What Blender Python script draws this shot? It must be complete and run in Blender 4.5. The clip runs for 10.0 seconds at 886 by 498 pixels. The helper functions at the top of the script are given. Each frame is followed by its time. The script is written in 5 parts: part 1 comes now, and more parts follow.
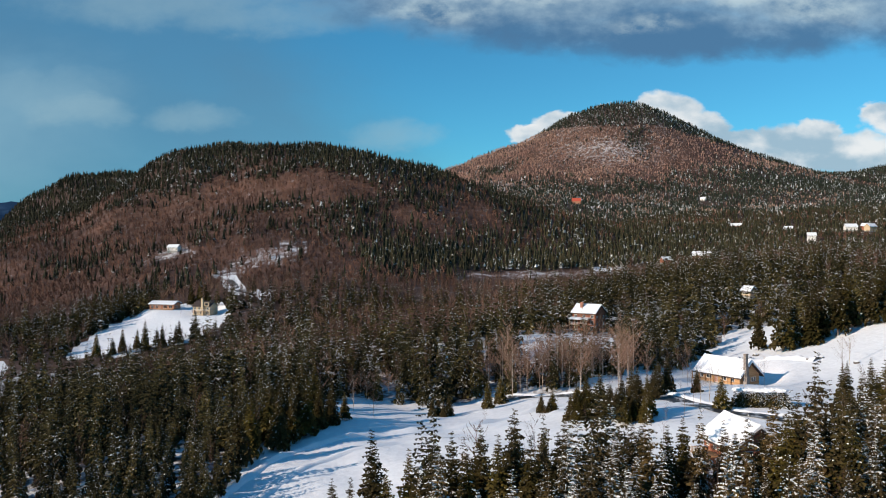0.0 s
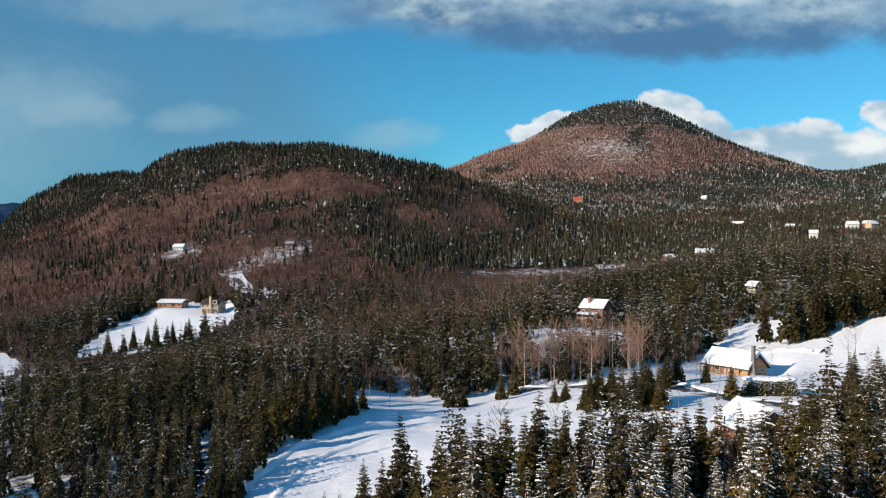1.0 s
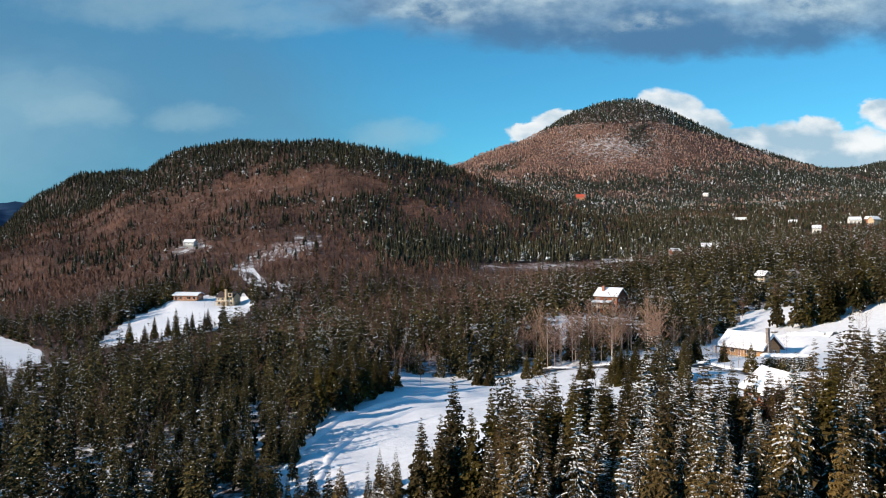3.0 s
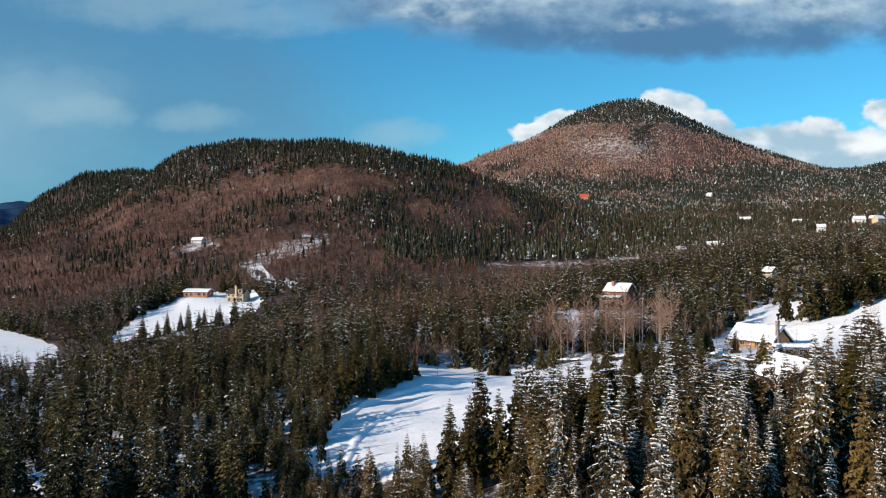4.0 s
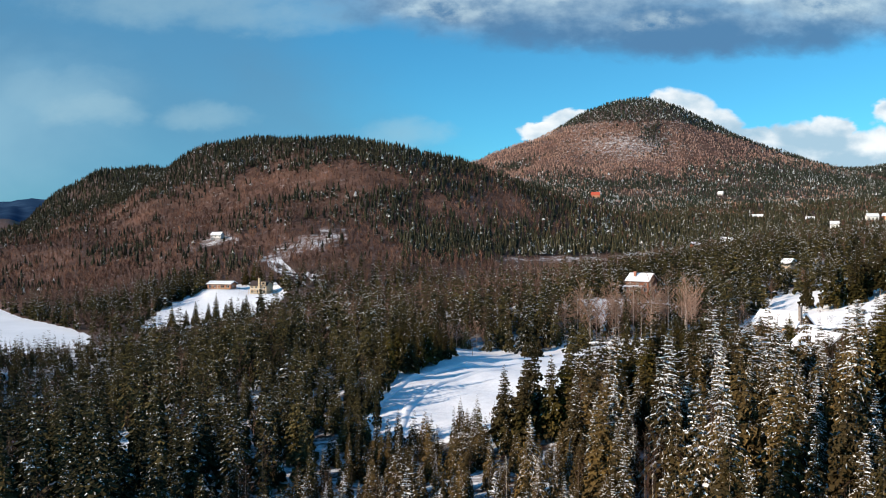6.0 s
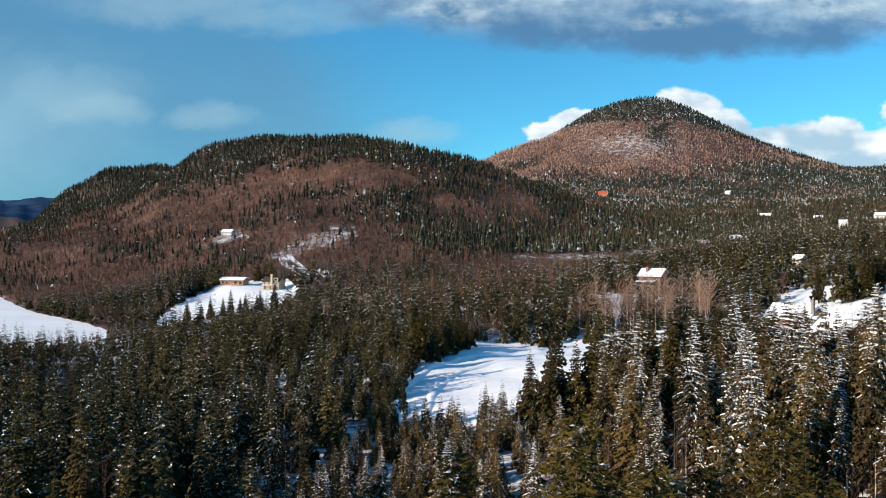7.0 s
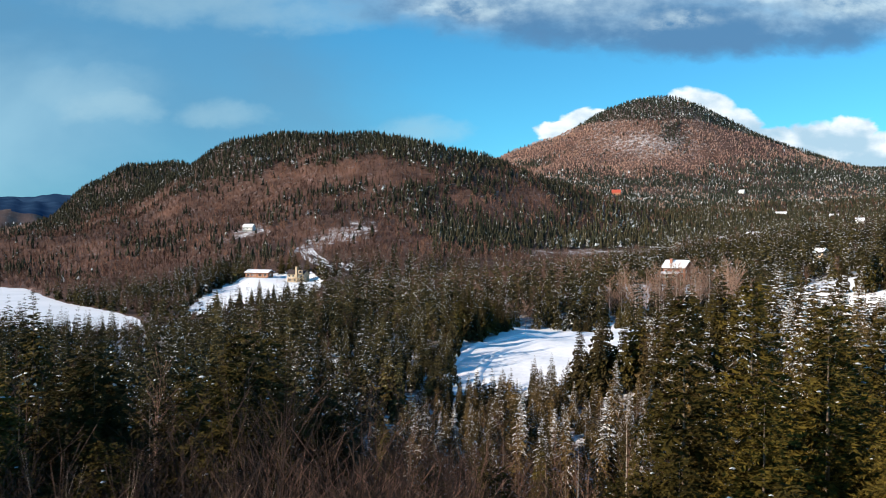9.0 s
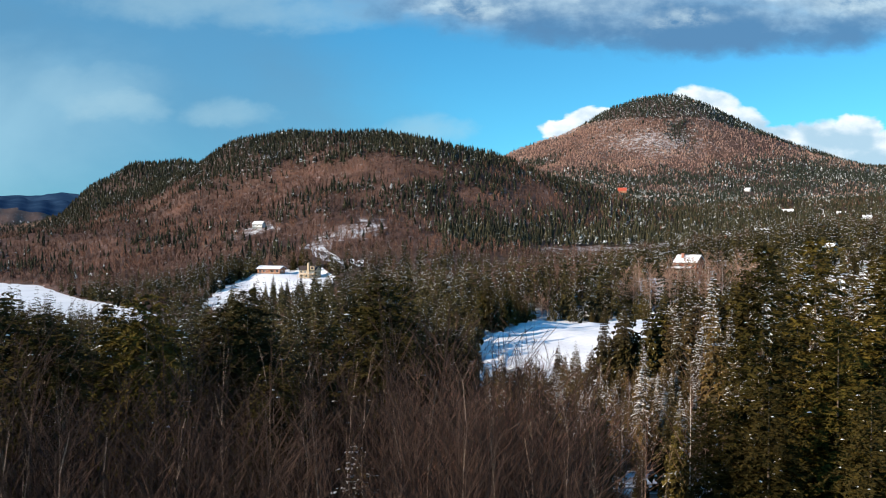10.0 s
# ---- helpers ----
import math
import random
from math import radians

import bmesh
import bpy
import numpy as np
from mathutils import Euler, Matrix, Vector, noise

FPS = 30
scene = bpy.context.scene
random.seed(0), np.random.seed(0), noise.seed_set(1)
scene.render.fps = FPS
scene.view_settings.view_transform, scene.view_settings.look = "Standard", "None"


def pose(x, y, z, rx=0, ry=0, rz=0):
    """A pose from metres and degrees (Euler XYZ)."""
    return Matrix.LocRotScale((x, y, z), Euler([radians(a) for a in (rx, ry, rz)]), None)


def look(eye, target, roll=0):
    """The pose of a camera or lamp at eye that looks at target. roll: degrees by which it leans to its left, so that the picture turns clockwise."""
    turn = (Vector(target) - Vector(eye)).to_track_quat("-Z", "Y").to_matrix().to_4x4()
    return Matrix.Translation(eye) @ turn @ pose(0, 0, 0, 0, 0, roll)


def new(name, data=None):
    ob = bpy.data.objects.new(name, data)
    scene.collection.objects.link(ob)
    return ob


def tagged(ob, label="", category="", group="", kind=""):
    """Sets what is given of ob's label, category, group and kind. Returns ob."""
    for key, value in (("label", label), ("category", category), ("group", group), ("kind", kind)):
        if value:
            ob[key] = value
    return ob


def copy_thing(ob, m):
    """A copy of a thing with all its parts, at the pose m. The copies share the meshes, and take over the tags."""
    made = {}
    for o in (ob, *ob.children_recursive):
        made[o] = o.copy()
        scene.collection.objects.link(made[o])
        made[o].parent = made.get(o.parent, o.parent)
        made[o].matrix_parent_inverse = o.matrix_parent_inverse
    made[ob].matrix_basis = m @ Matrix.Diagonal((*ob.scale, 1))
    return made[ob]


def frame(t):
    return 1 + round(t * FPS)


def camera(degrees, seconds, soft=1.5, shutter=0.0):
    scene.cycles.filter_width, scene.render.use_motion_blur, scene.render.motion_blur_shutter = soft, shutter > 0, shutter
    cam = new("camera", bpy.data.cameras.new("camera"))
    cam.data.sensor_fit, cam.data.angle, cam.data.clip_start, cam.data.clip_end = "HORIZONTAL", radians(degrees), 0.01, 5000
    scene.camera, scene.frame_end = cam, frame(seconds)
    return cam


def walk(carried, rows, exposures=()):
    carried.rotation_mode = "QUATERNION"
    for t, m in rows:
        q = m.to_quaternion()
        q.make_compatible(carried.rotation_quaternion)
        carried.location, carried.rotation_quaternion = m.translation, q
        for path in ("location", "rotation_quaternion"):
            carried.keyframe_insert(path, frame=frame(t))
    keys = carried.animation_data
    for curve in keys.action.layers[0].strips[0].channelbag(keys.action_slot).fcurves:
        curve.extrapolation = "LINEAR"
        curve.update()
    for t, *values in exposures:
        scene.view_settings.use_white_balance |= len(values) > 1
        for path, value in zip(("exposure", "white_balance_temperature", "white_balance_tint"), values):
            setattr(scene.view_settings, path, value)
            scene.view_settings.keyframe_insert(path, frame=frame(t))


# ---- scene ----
cam = camera(58.0, 10.0, soft=1.05, shutter=0.15)
# seconds, x, y, z, yaw, pitch, lean: a drone backing off to the left while it sinks
PATH = [
    (0.0, 0.00, 0.00, 0.00, -0.00, 0.00, -0.00),
    (0.5, -1.88, -2.18, -0.70, 0.01, 0.03, 0.10),
    (1.0, -3.66, -4.39, -1.47, 0.03, -0.01, 0.20),
    (1.5, -5.62, -6.63, -2.42, 0.03, -0.01, 0.30),
    (2.0, -7.57, -8.83, -3.35, -0.01, -0.03, 0.30),
    (2.5, -9.55, -11.05, -4.29, -0.01, -0.09, 0.30),
    (4.0, -15.55, -17.69, -7.35, 0.19, -0.07, 0.20),
    (4.5, -17.59, -19.95, -8.32, 0.30, -0.09, 0.20),
    (5.0, -19.61, -22.22, -9.30, 0.45, -0.12, 0.20),
    (5.5, -21.57, -24.39, -10.27, 0.60, -0.12, 0.10),
    (7.0, -27.27, -30.55, -13.29, 1.17, -0.16, -0.09),
    (7.5, -29.20, -32.62, -14.20, 1.37, -0.14, -0.19),
    (8.0, -31.19, -34.70, -15.18, 1.60, -0.17, -0.29),
    (8.5, -33.26, -36.85, -16.14, 1.77, -0.21, -0.39),
    (9.0, -35.30, -39.07, -17.04, 1.91, -0.23, -0.39),
    (9.5, -37.40, -41.38, -17.96, 2.07, -0.30, -0.38),
    (10.0, -39.64, -43.74, -18.88, 2.22, -0.32, -0.38),
]
walk(cam, [(t, pose(x, y, z, 90 + pitch, lean, yaw)) for t, x, y, z, yaw, pitch, lean in PATH],
     [(0.0, 0.13), (1.0, 0.22), (2.5, 0.28), (5.5, 0.40), (8.0, 0.56), (10.0, 0.62)])

# ---- light ----
SUN_FROM = Vector((-0.90, -0.43, 0.0)).normalized()   # towards the sun, level
SUN_HIGH = radians(20.5)
sun_data = bpy.data.lights.new("sun", "SUN")
sun_data.energy, sun_data.angle, sun_data.color = 5.0, radians(0.53), (1.0, 0.83, 0.66)
sun = new("sun", sun_data)
sun_dir = SUN_FROM * math.cos(SUN_HIGH) + Vector((0, 0, math.sin(SUN_HIGH)))
sun.matrix_world = look(sun_dir * 800, (0, 0, 0))


class Nodes:
    """A small hand for node trees."""

    def __init__(self, tree):
        self.tree = tree
        tree.nodes.clear()

    def add(self, kind, **sets):
        n = self.tree.nodes.new(kind)
        for key, value in sets.items():
            if key == "operation":
                n.operation = value
            elif key == "blend_type":
                n.blend_type = value
            elif key == "data_type":
                n.data_type = value
            elif key == "attribute_name":
                n.attribute_name = value
        return n

    def put(self, value, socket):
        if isinstance(value, bpy.types.NodeSocket):
            self.tree.links.new(value, socket)
        else:
            socket.default_value = value

    def math(self, op, a, b=0.0, c=0.0, clamp=False):
        n = self.add("ShaderNodeMath", operation=op)
        n.use_clamp = clamp
        for v, s in zip((a, b, c), n.inputs):
            self.put(v, s)
        return n.outputs[0]

    def mix(self, f, a, b, blend="MIX"):
        n = self.add("ShaderNodeMix", data_type="RGBA", blend_type=blend)
        self.put(f, n.inputs[0])
        self.put(a if not isinstance(a, tuple) else (*a, 1)[:4], n.inputs[6])
        self.put(b if not isinstance(b, tuple) else (*b, 1)[:4], n.inputs[7])
        return n.outputs[2]

    def ramp(self, f, lo, hi, a=0.0, b=1.0):
        n = self.add("ShaderNodeMapRange")
        n.interpolation_type = "SMOOTHSTEP"
        self.put(f, n.inputs[0])
        for v, s in zip((lo, hi, a, b), n.inputs[1:5]):
            self.put(v, s)
        return n.outputs[0]

    def noise(self, vec, scale, detail=4.0, rough=0.55, warp=0.0):
        n = self.add("ShaderNodeTexNoise")
        if vec is not None:
            self.put(vec, n.inputs["Vector"])
        n.inputs["Scale"].default_value, n.inputs["Detail"].default_value = scale, detail
        n.inputs["Roughness"].default_value, n.inputs["Distortion"].default_value = rough, warp
        return n.outputs[0]


# ---- sky: clear blue with a grey bank above, veils to one side, cumulus behind the mountain ----
world = bpy.data.worlds.new("sky")
scene.world = world
world.use_nodes = True
N = Nodes(world.node_tree)
sky = N.add("ShaderNodeTexSky")
sky.sky_type, sky.sun_disc = "NISHITA", False
sky.sun_elevation = SUN_HIGH
sky.sun_rotation = math.atan2(SUN_FROM.x, SUN_FROM.y)
sky.air_density, sky.dust_density, sky.ozone_density, sky.altitude = 1.0, 0.3, 2.0, 500
coord = N.add("ShaderNodeTexCoord")
split = N.add("ShaderNodeSeparateXYZ")
N.put(coord.outputs["Generated"], split.inputs[0])
dx, dy, dz = split.outputs
ahead = N.math("MAXIMUM", dy, 0.05)
u0, v0 = N.math("DIVIDE", dx, ahead), N.math("DIVIDE", dz, ahead)
flat = N.add("ShaderNodeCombineXYZ")
N.put(u0, flat.inputs[0])
N.put(N.math("MULTIPLY", v0, 1.6), flat.inputs[1])
puff = N.noise(flat.outputs[0], 9.0, 6.0, 0.6)
puff2 = N.noise(flat.outputs[0], 30.0, 5.0, 0.6)
soft = N.noise(flat.outputs[0], 3.4, 5.0, 0.5, 0.4)
front = N.ramp(dy, 0.15, 0.4)
# places in the sky torn a little by noise, for ragged clouds
u_torn = N.math("ADD", u0, N.math("MULTIPLY", N.math("SUBTRACT", N.noise(flat.outputs[0], 13.0, 4.0, 0.6), 0.5), 0.07))
v_torn = N.math("ADD", v0, N.math("MULTIPLY", N.math("SUBTRACT", N.noise(flat.outputs[0], 17.0, 4.0, 0.6, 0.3), 0.5), 0.034))


def blob(cu, cv, ru, rv):
    """Squared distance from an ellipse's middle, 1 at its rim."""
    a = N.math("DIVIDE", N.math("SUBTRACT", u_torn, cu), ru)
    b = N.math("DIVIDE", N.math("SUBTRACT", v_torn, cv), rv)
    return N.math("ADD", N.math("MULTIPLY", a, a), N.math("MULTIPLY", b, b))


def cover(blobs, fray, edge, tex):
    d = blob(*blobs[0])
    for b in blobs[1:]:
        d = N.math("MINIMUM", d, blob(*b))
    d = N.math("ADD", d, N.math("MULTIPLY", N.math("SUBTRACT", tex, 0.5), fray))
    return N.math("MULTIPLY", N.ramp(d, 1.0 + edge, 1.0 - edge), front)


skycol = N.mix(1.0, sky.outputs[0], (0.33, 0.98, 1.20), "MULTIPLY")
# thin grey-blue veil over the left half of the view, paler and milkier far to the left
veil = N.math("MULTIPLY", N.ramp(N.math("ADD", N.math("ADD", u0, v0), N.math("MULTIPLY", N.math("SUBTRACT", puff, 0.5), 0.12)), 0.18, -0.06), N.ramp(soft, 0.3, 0.7, 0.7, 1.0))
veil = N.math("MULTIPLY", veil, front)
col = N.mix(N.math("MULTIPLY", veil, 0.8), skycol, N.mix(N.ramp(v0, 0.12, 0.27), (0.98, 2.35, 3.65), (0.85, 2.05, 3.3)))
milk = cover([(-0.66, 0.15, 0.2, 0.09), (-0.52, 0.19, 0.1, 0.035)], 5.0, 1.8, soft)
col = N.mix(N.math("MULTIPLY", milk, 0.55), col, (3.0, 4.6, 5.4))
wisp = cover([(-0.33, 0.318, 0.15, 0.03), (-0.22, 0.29, 0.1, 0.02), (-0.455, 0.172, 0.05, 0.016), (-0.31, 0.163, 0.045, 0.014), (-0.06, 0.142, 0.045, 0.014)], 5.0, 1.7, puff)
col = N.mix(N.math("MULTIPLY", wisp, 0.36), col, (3.4, 4.9, 5.5))
# the grey bank
bank = cover([(0.12, 0.31, 0.24, 0.05), (0.47, 0.325, 0.28, 0.07), (0.3, 0.275, 0.27, 0.036), (0.25, 0.34, 0.35, 0.06)], 2.4, 0.75, puff)
tone = N.ramp(N.math("ADD", N.math("ADD", N.math("MULTIPLY", puff, 0.7), N.math("MULTIPLY", soft, 0.35)), N.math("MULTIPLY", v0, 2.8)), 1.22, 1.62)
col = N.mix(N.math("MULTIPLY", bank, 0.9), col, N.mix(tone, (0.70, 1.62, 2.95), (4.4, 5.7, 6.4)))
gleam = cover([(0.26, 0.281, 0.045, 0.011), (0.47, 0.305, 0.055, 0.018), (-0.01, 0.298, 0.06, 0.012), (0.1, 0.318, 0.1, 0.01), (0.38, 0.318, 0.08, 0.01)], 3.2, 1.2, puff2)
gleam = N.math("MULTIPLY", gleam, N.ramp(N.math("ADD", N.math("MULTIPLY", puff, 0.5), N.math("MULTIPLY", puff2, 0.5)), 0.38, 0.62))
col = N.mix(N.math("MULTIPLY", gleam, 0.75), col, (5.0, 6.2, 6.6))
# cumulus behind the mountain
billow = N.math("ADD", N.math("MULTIPLY", N.noise(flat.outputs[0], 16.0, 2.0, 0.5), 0.7), N.math("MULTIPLY", puff2, 0.3))
cum = cover([(0.15, 0.158, 0.032, 0.016), (0.115, 0.144, 0.034, 0.014), (0.28, 0.155, 0.046, 0.041), (0.325, 0.142, 0.036, 0.032), (0.375, 0.125, 0.04, 0.022), (0.44, 0.122, 0.06, 0.034),
             (0.47, 0.142, 0.034, 0.02), (0.40, 0.11, 0.05, 0.03), (0.535, 0.118, 0.07, 0.03), (0.555, 0.165, 0.04, 0.02), (0.63, 0.14, 0.08, 0.05)], 1.7, 0.30, billow)
shade = N.math("ADD", N.math("MULTIPLY", billow, 1.1), N.math("MULTIPLY", v0, 2.0))
lit = N.ramp(shade, 0.70, 1.0)
col = N.mix(N.math("MULTIPLY", cum, 0.95), col, N.mix(lit, (3.2, 4.5, 5.5), (7.8, 7.9, 7.9)))
back = N.add("ShaderNodeBackground")
N.put(col, back.inputs[0])
back.inputs[1].default_value = 0.1
out = N.add("ShaderNodeOutputWorld")
N.put(back.outputs[0], out.inputs[0])


# ---- materials ----
def material(name, paint, rough=0.9, bump=None, spec=0.2):
    """paint(N) gives the base colour's socket; bump: (height socket maker, strength, distance)."""
    m = bpy.data.materials.new(name)
    m.use_nodes = True
    N = Nodes(m.node_tree)
    b = N.add("ShaderNodeBsdfPrincipled")
    o = N.add("ShaderNodeOutputMaterial")
    N.put(b.outputs[0], o.inputs[0])
    c = paint(N)
    N.put(c if not isinstance(c, tuple) else (*c, 1), b.inputs["Base Color"])
    b.inputs["Roughness"].default_value = rough
    b.inputs["Specular IOR Level"].default_value = spec
    if bump:
        bn = N.add("ShaderNodeBump")
        N.put(bump[0](N), bn.inputs["Height"])
        bn.inputs["Strength"].default_value, bn.inputs["Distance"].default_value = bump[1], bump[2]
        N.put(bn.outputs[0], b.inputs["Normal"])
    return m


def tree_tone(N):
    """A number of each tree's own, from 0 to 1."""
    t = N.math("ADD", N.add("ShaderNodeAttribute", attribute_name="tone").outputs["Fac"], N.add("ShaderNodeObjectInfo").outputs["Random"])
    return N.math("FRACT", t)


def twig_tone(N):
    """Mostly the tree's own tone, a little of each twig's."""
    return N.math("ADD", N.math("MULTIPLY", tree_tone(N), 0.65), N.math("MULTIPLY", island(N), 0.35))


def place(N):
    return N.add("ShaderNodeNewGeometry").outputs["Position"]


def island(N):
    return N.add("ShaderNodeNewGeometry").outputs["Random Per Island"]


def own(N):
    return N.add("ShaderNodeTexCoord").outputs["Object"]


SNOW = (0.86, 0.88, 0.92)


def paint_ground(N):
    p = place(N)
    open_ = N.add("ShaderNodeAttribute", attribute_name="open").outputs["Fac"]
    n1, n2 = N.noise(p, 0.09, 5), N.noise(p, 0.7, 4)
    litter = N.mix(N.ramp(n1, 0.35, 0.65), (0.046, 0.027, 0.020), (0.090, 0.052, 0.038))
    scrub = N.add("ShaderNodeAttribute", attribute_name="scrub").outputs["Fac"]
    brush = N.mix(N.ramp(N.noise(p, 0.03, 6, 0.65), 0.35, 0.65), (0.062, 0.034, 0.025), (0.150, 0.080, 0.057))
    litter = N.mix(scrub, litter, brush)
    mixed = N.math("ADD", N.math("MULTIPLY", open_, 1.6), N.math("MULTIPLY", N.math("ADD", n1, n2), 0.5))
    snow = N.mix(N.ramp(n2, 0.3, 0.7), (0.78, 0.80, 0.84), SNOW)
    return N.mix(N.ramp(mixed, 0.56, 0.78), litter, snow)


M_GROUND = material("snowy_ground", paint_ground, 0.75, (lambda N: N.math("ADD", N.noise(place(N), 0.35, 5), N.math("MULTIPLY", N.noise(place(N), 2.2, 3), 0.25)), 0.5, 0.5))
M_ICE = material("lake_snow", lambda N: N.mix(N.ramp(N.noise(place(N), 0.03, 4), 0.3, 0.7), (0.76, 0.79, 0.83), SNOW), 0.7,
                 (lambda N: N.noise(place(N), 0.2, 5), 0.3, 0.3))
M_SNOW = material("fresh_snow", lambda N: N.mix(N.noise(own(N), 1.5), (0.80, 0.82, 0.86), SNOW), 0.7, (lambda N: N.noise(own(N), 2.5, 4), 0.4, 0.15))


def needles(name, dark, light, snowiness, patch, grain, brown=0.7):
    """Needles from dark to light by bough, browned in places; snow lies on some boughs and in some stands more than in others."""
    def paint(N):
        g = N.add("ShaderNodeNewGeometry")
        r, p = g.outputs["Random Per Island"], g.outputs["Position"]
        up = N.add("ShaderNodeSeparateXYZ")
        N.put(g.outputs["Normal"], up.inputs[0])
        tone = tree_tone(N)
        green = N.mix(N.math("MULTIPLY", N.math("ADD", N.math("MULTIPLY", r, 0.9), 0.3), N.math("ADD", N.math("POWER", tone, 1.6), 0.18)), dark, light)
        green = N.mix(N.ramp(N.noise(p, 0.11, 2), 0.42, 0.62, 0.0, brown), green, (0.066, 0.048, 0.022))
        s = N.math("ADD", N.math("MULTIPLY", N.noise(p, grain, 3, 0.7), 0.75), N.math("MULTIPLY", r, 0.25))
        s = N.math("ADD", s, N.math("MULTIPLY", N.math("SUBTRACT", N.noise(p, 0.016, 2), 0.5), patch))
        s = N.math("ADD", s, N.math("MULTIPLY", N.math("ABSOLUTE", up.outputs[2]), 0.10))
        s = N.math("ADD", s, N.math("MULTIPLY", N.math("SUBTRACT", N.math("FRACT", N.math("MULTIPLY", tone, 7.0)), 0.5), 0.10))
        return N.mix(N.ramp(s, 0.80 - snowiness, 0.86 - snowiness), green, (0.80, 0.82, 0.86))
    return material(name, paint, 0.85, None, 0.1)


M_NEEDLE = needles("spruce_needles", (0.009, 0.011, 0.006), (0.115, 0.090, 0.032), 0.055, 0.3, 3.0, 0.2)
M_GREEN = needles("windswept_needles", (0.018, 0.015, 0.004), (0.122, 0.088, 0.015), -0.04, 0.1, 1.7, 0.2)
M_SPARSE = needles("little_snow_needles", (0.008, 0.011, 0.006), (0.082, 0.068, 0.025), 0.055, 0.2, 3.0, 0.2)
M_SPRUCE = needles("sparse_snow_needles", (0.013, 0.012, 0.004), (0.122, 0.090, 0.020), 0.015, 0.2, 3.6)
M_LADEN = needles("snow_laden_needles", (0.018, 0.015, 0.006), (0.190, 0.121, 0.041), 0.075, 0.2, 2.6)
M_FROST = needles("frosted_needles", (0.012, 0.018, 0.014), (0.043, 0.050, 0.034), 0.145, 0.25, 0.8, 0.2)
M_DUSTED = needles("dusted_needles", (0.012, 0.015, 0.010), (0.065, 0.060, 0.031), 0.115, 0.2, 1.2, 0.4)
M_FARNEEDLE = needles("distant_needles", (0.008, 0.011, 0.008), (0.037, 0.038, 0.022), 0.10, 0.2, 1.3, 0.3)
M_BOUGHSNOW = material("snow_on_boughs", lambda N: N.mix(island(N), (0.45, 0.46, 0.48), (0.78, 0.79, 0.82)), 0.8)
M_BARK = material("bark", lambda N: N.mix(N.noise(own(N), 4.0), (0.10, 0.075, 0.055), (0.22, 0.17, 0.13)), 0.9, (lambda N: N.noise(own(N), 12.0), 0.6, 0.03))
M_TWIG = material("bare_twigs", lambda N: N.mix(N.ramp(N.noise(place(N), 0.018, 4), 0.38, 0.66), N.mix(twig_tone(N), (0.048, 0.027, 0.020), (0.125, 0.070, 0.051)), N.mix(twig_tone(N), (0.080, 0.046, 0.034), (0.235, 0.138, 0.100))), 0.85)
M_HILLTWIG = material("hillside_twigs", lambda N: N.mix(N.ramp(N.noise(place(N), 0.02, 4), 0.36, 0.66), N.mix(twig_tone(N), (0.026, 0.014, 0.010), (0.110, 0.058, 0.041)), N.mix(twig_tone(N), (0.060, 0.031, 0.022), (0.275, 0.142, 0.096))), 0.85)
M_PALETWIG = material("pale_twigs", lambda N: N.mix(island(N), (0.20, 0.115, 0.082), (0.38, 0.24, 0.175)), 0.85)
M_SAPLING = material("sapling_bark", lambda N: N.mix(N.ramp(N.noise(own(N), 3.0, 3), 0.35, 0.6), (0.13, 0.09, 0.065), (0.36, 0.27, 0.21)), 0.8)
M_MAPLE = material("maple_twigs", lambda N: N.mix(island(N), (0.07, 0.038, 0.028), (0.20, 0.112, 0.080)), 0.8)
# the brow thicket's shade is put into this darker twig colour
M_SHADETWIG = material("dark_twigs", lambda N: N.mix(island(N), (0.016, 0.010, 0.008), (0.064, 0.037, 0.027)), 0.85)
# far woods with the haze painted into their colour as dark blue
M_HAZEHILL = material("hazy_wooded_hills", lambda N: N.mix(N.ramp(N.noise(place(N), 0.01, 5), 0.35, 0.65), (0.016, 0.040, 0.085), (0.028, 0.060, 0.115)), 1.0, None, 0.0)
# twigs of the far slopes, made paler to put haze into the colour
M_HAZETWIG = material("distant_twigs", lambda N: N.mix(N.ramp(N.noise(place(N), 0.012, 4), 0.38, 0.66), N.mix(island(N), (0.27, 0.155, 0.118), (0.40, 0.24, 0.185)), N.mix(island(N), (0.38, 0.23, 0.175), (0.55, 0.37, 0.285))), 0.85)
M_BIRCH = material("birch_bark", lambda N: N.mix(N.ramp(N.noise(own(N), 3.0, 3), 0.35, 0.5), (0.2, 0.15, 0.11), (0.62, 0.55, 0.47)), 0.8)


def plain(name, a, b, scale=1.2, rough=0.8, bump=0.3):
    return material(name, lambda N: N.mix(N.ramp(N.noise(own(N), scale, 5, 0.6), 0.3, 0.7), a, b), rough, (lambda N: N.noise(own(N), scale * 8, 4), bump, 0.03))


def boards(name, a, b, pitch):
    """Horizontal boards or logs: each course its own tone, a groove between."""
    def course(N):
        s = N.add("ShaderNodeSeparateXYZ")
        N.put(own(N), s.inputs[0])
        return N.math("DIVIDE", s.outputs[2], pitch)

    def paint(N):
        w = N.add("ShaderNodeTexWhiteNoise")
        w.noise_dimensions = "1D"
        N.put(N.math("FLOOR", course(N)), w.inputs["W"])
        f = N.math("ADD", N.math("MULTIPLY", w.outputs[0], 0.5), N.math("MULTIPLY", N.noise(own(N), 2.5, 5), 0.5))
        return N.mix(f, a, b)
    return material(name, paint, 0.75, (lambda N: N.math("PINGPONG", course(N), 0.5), 0.8, 0.05))


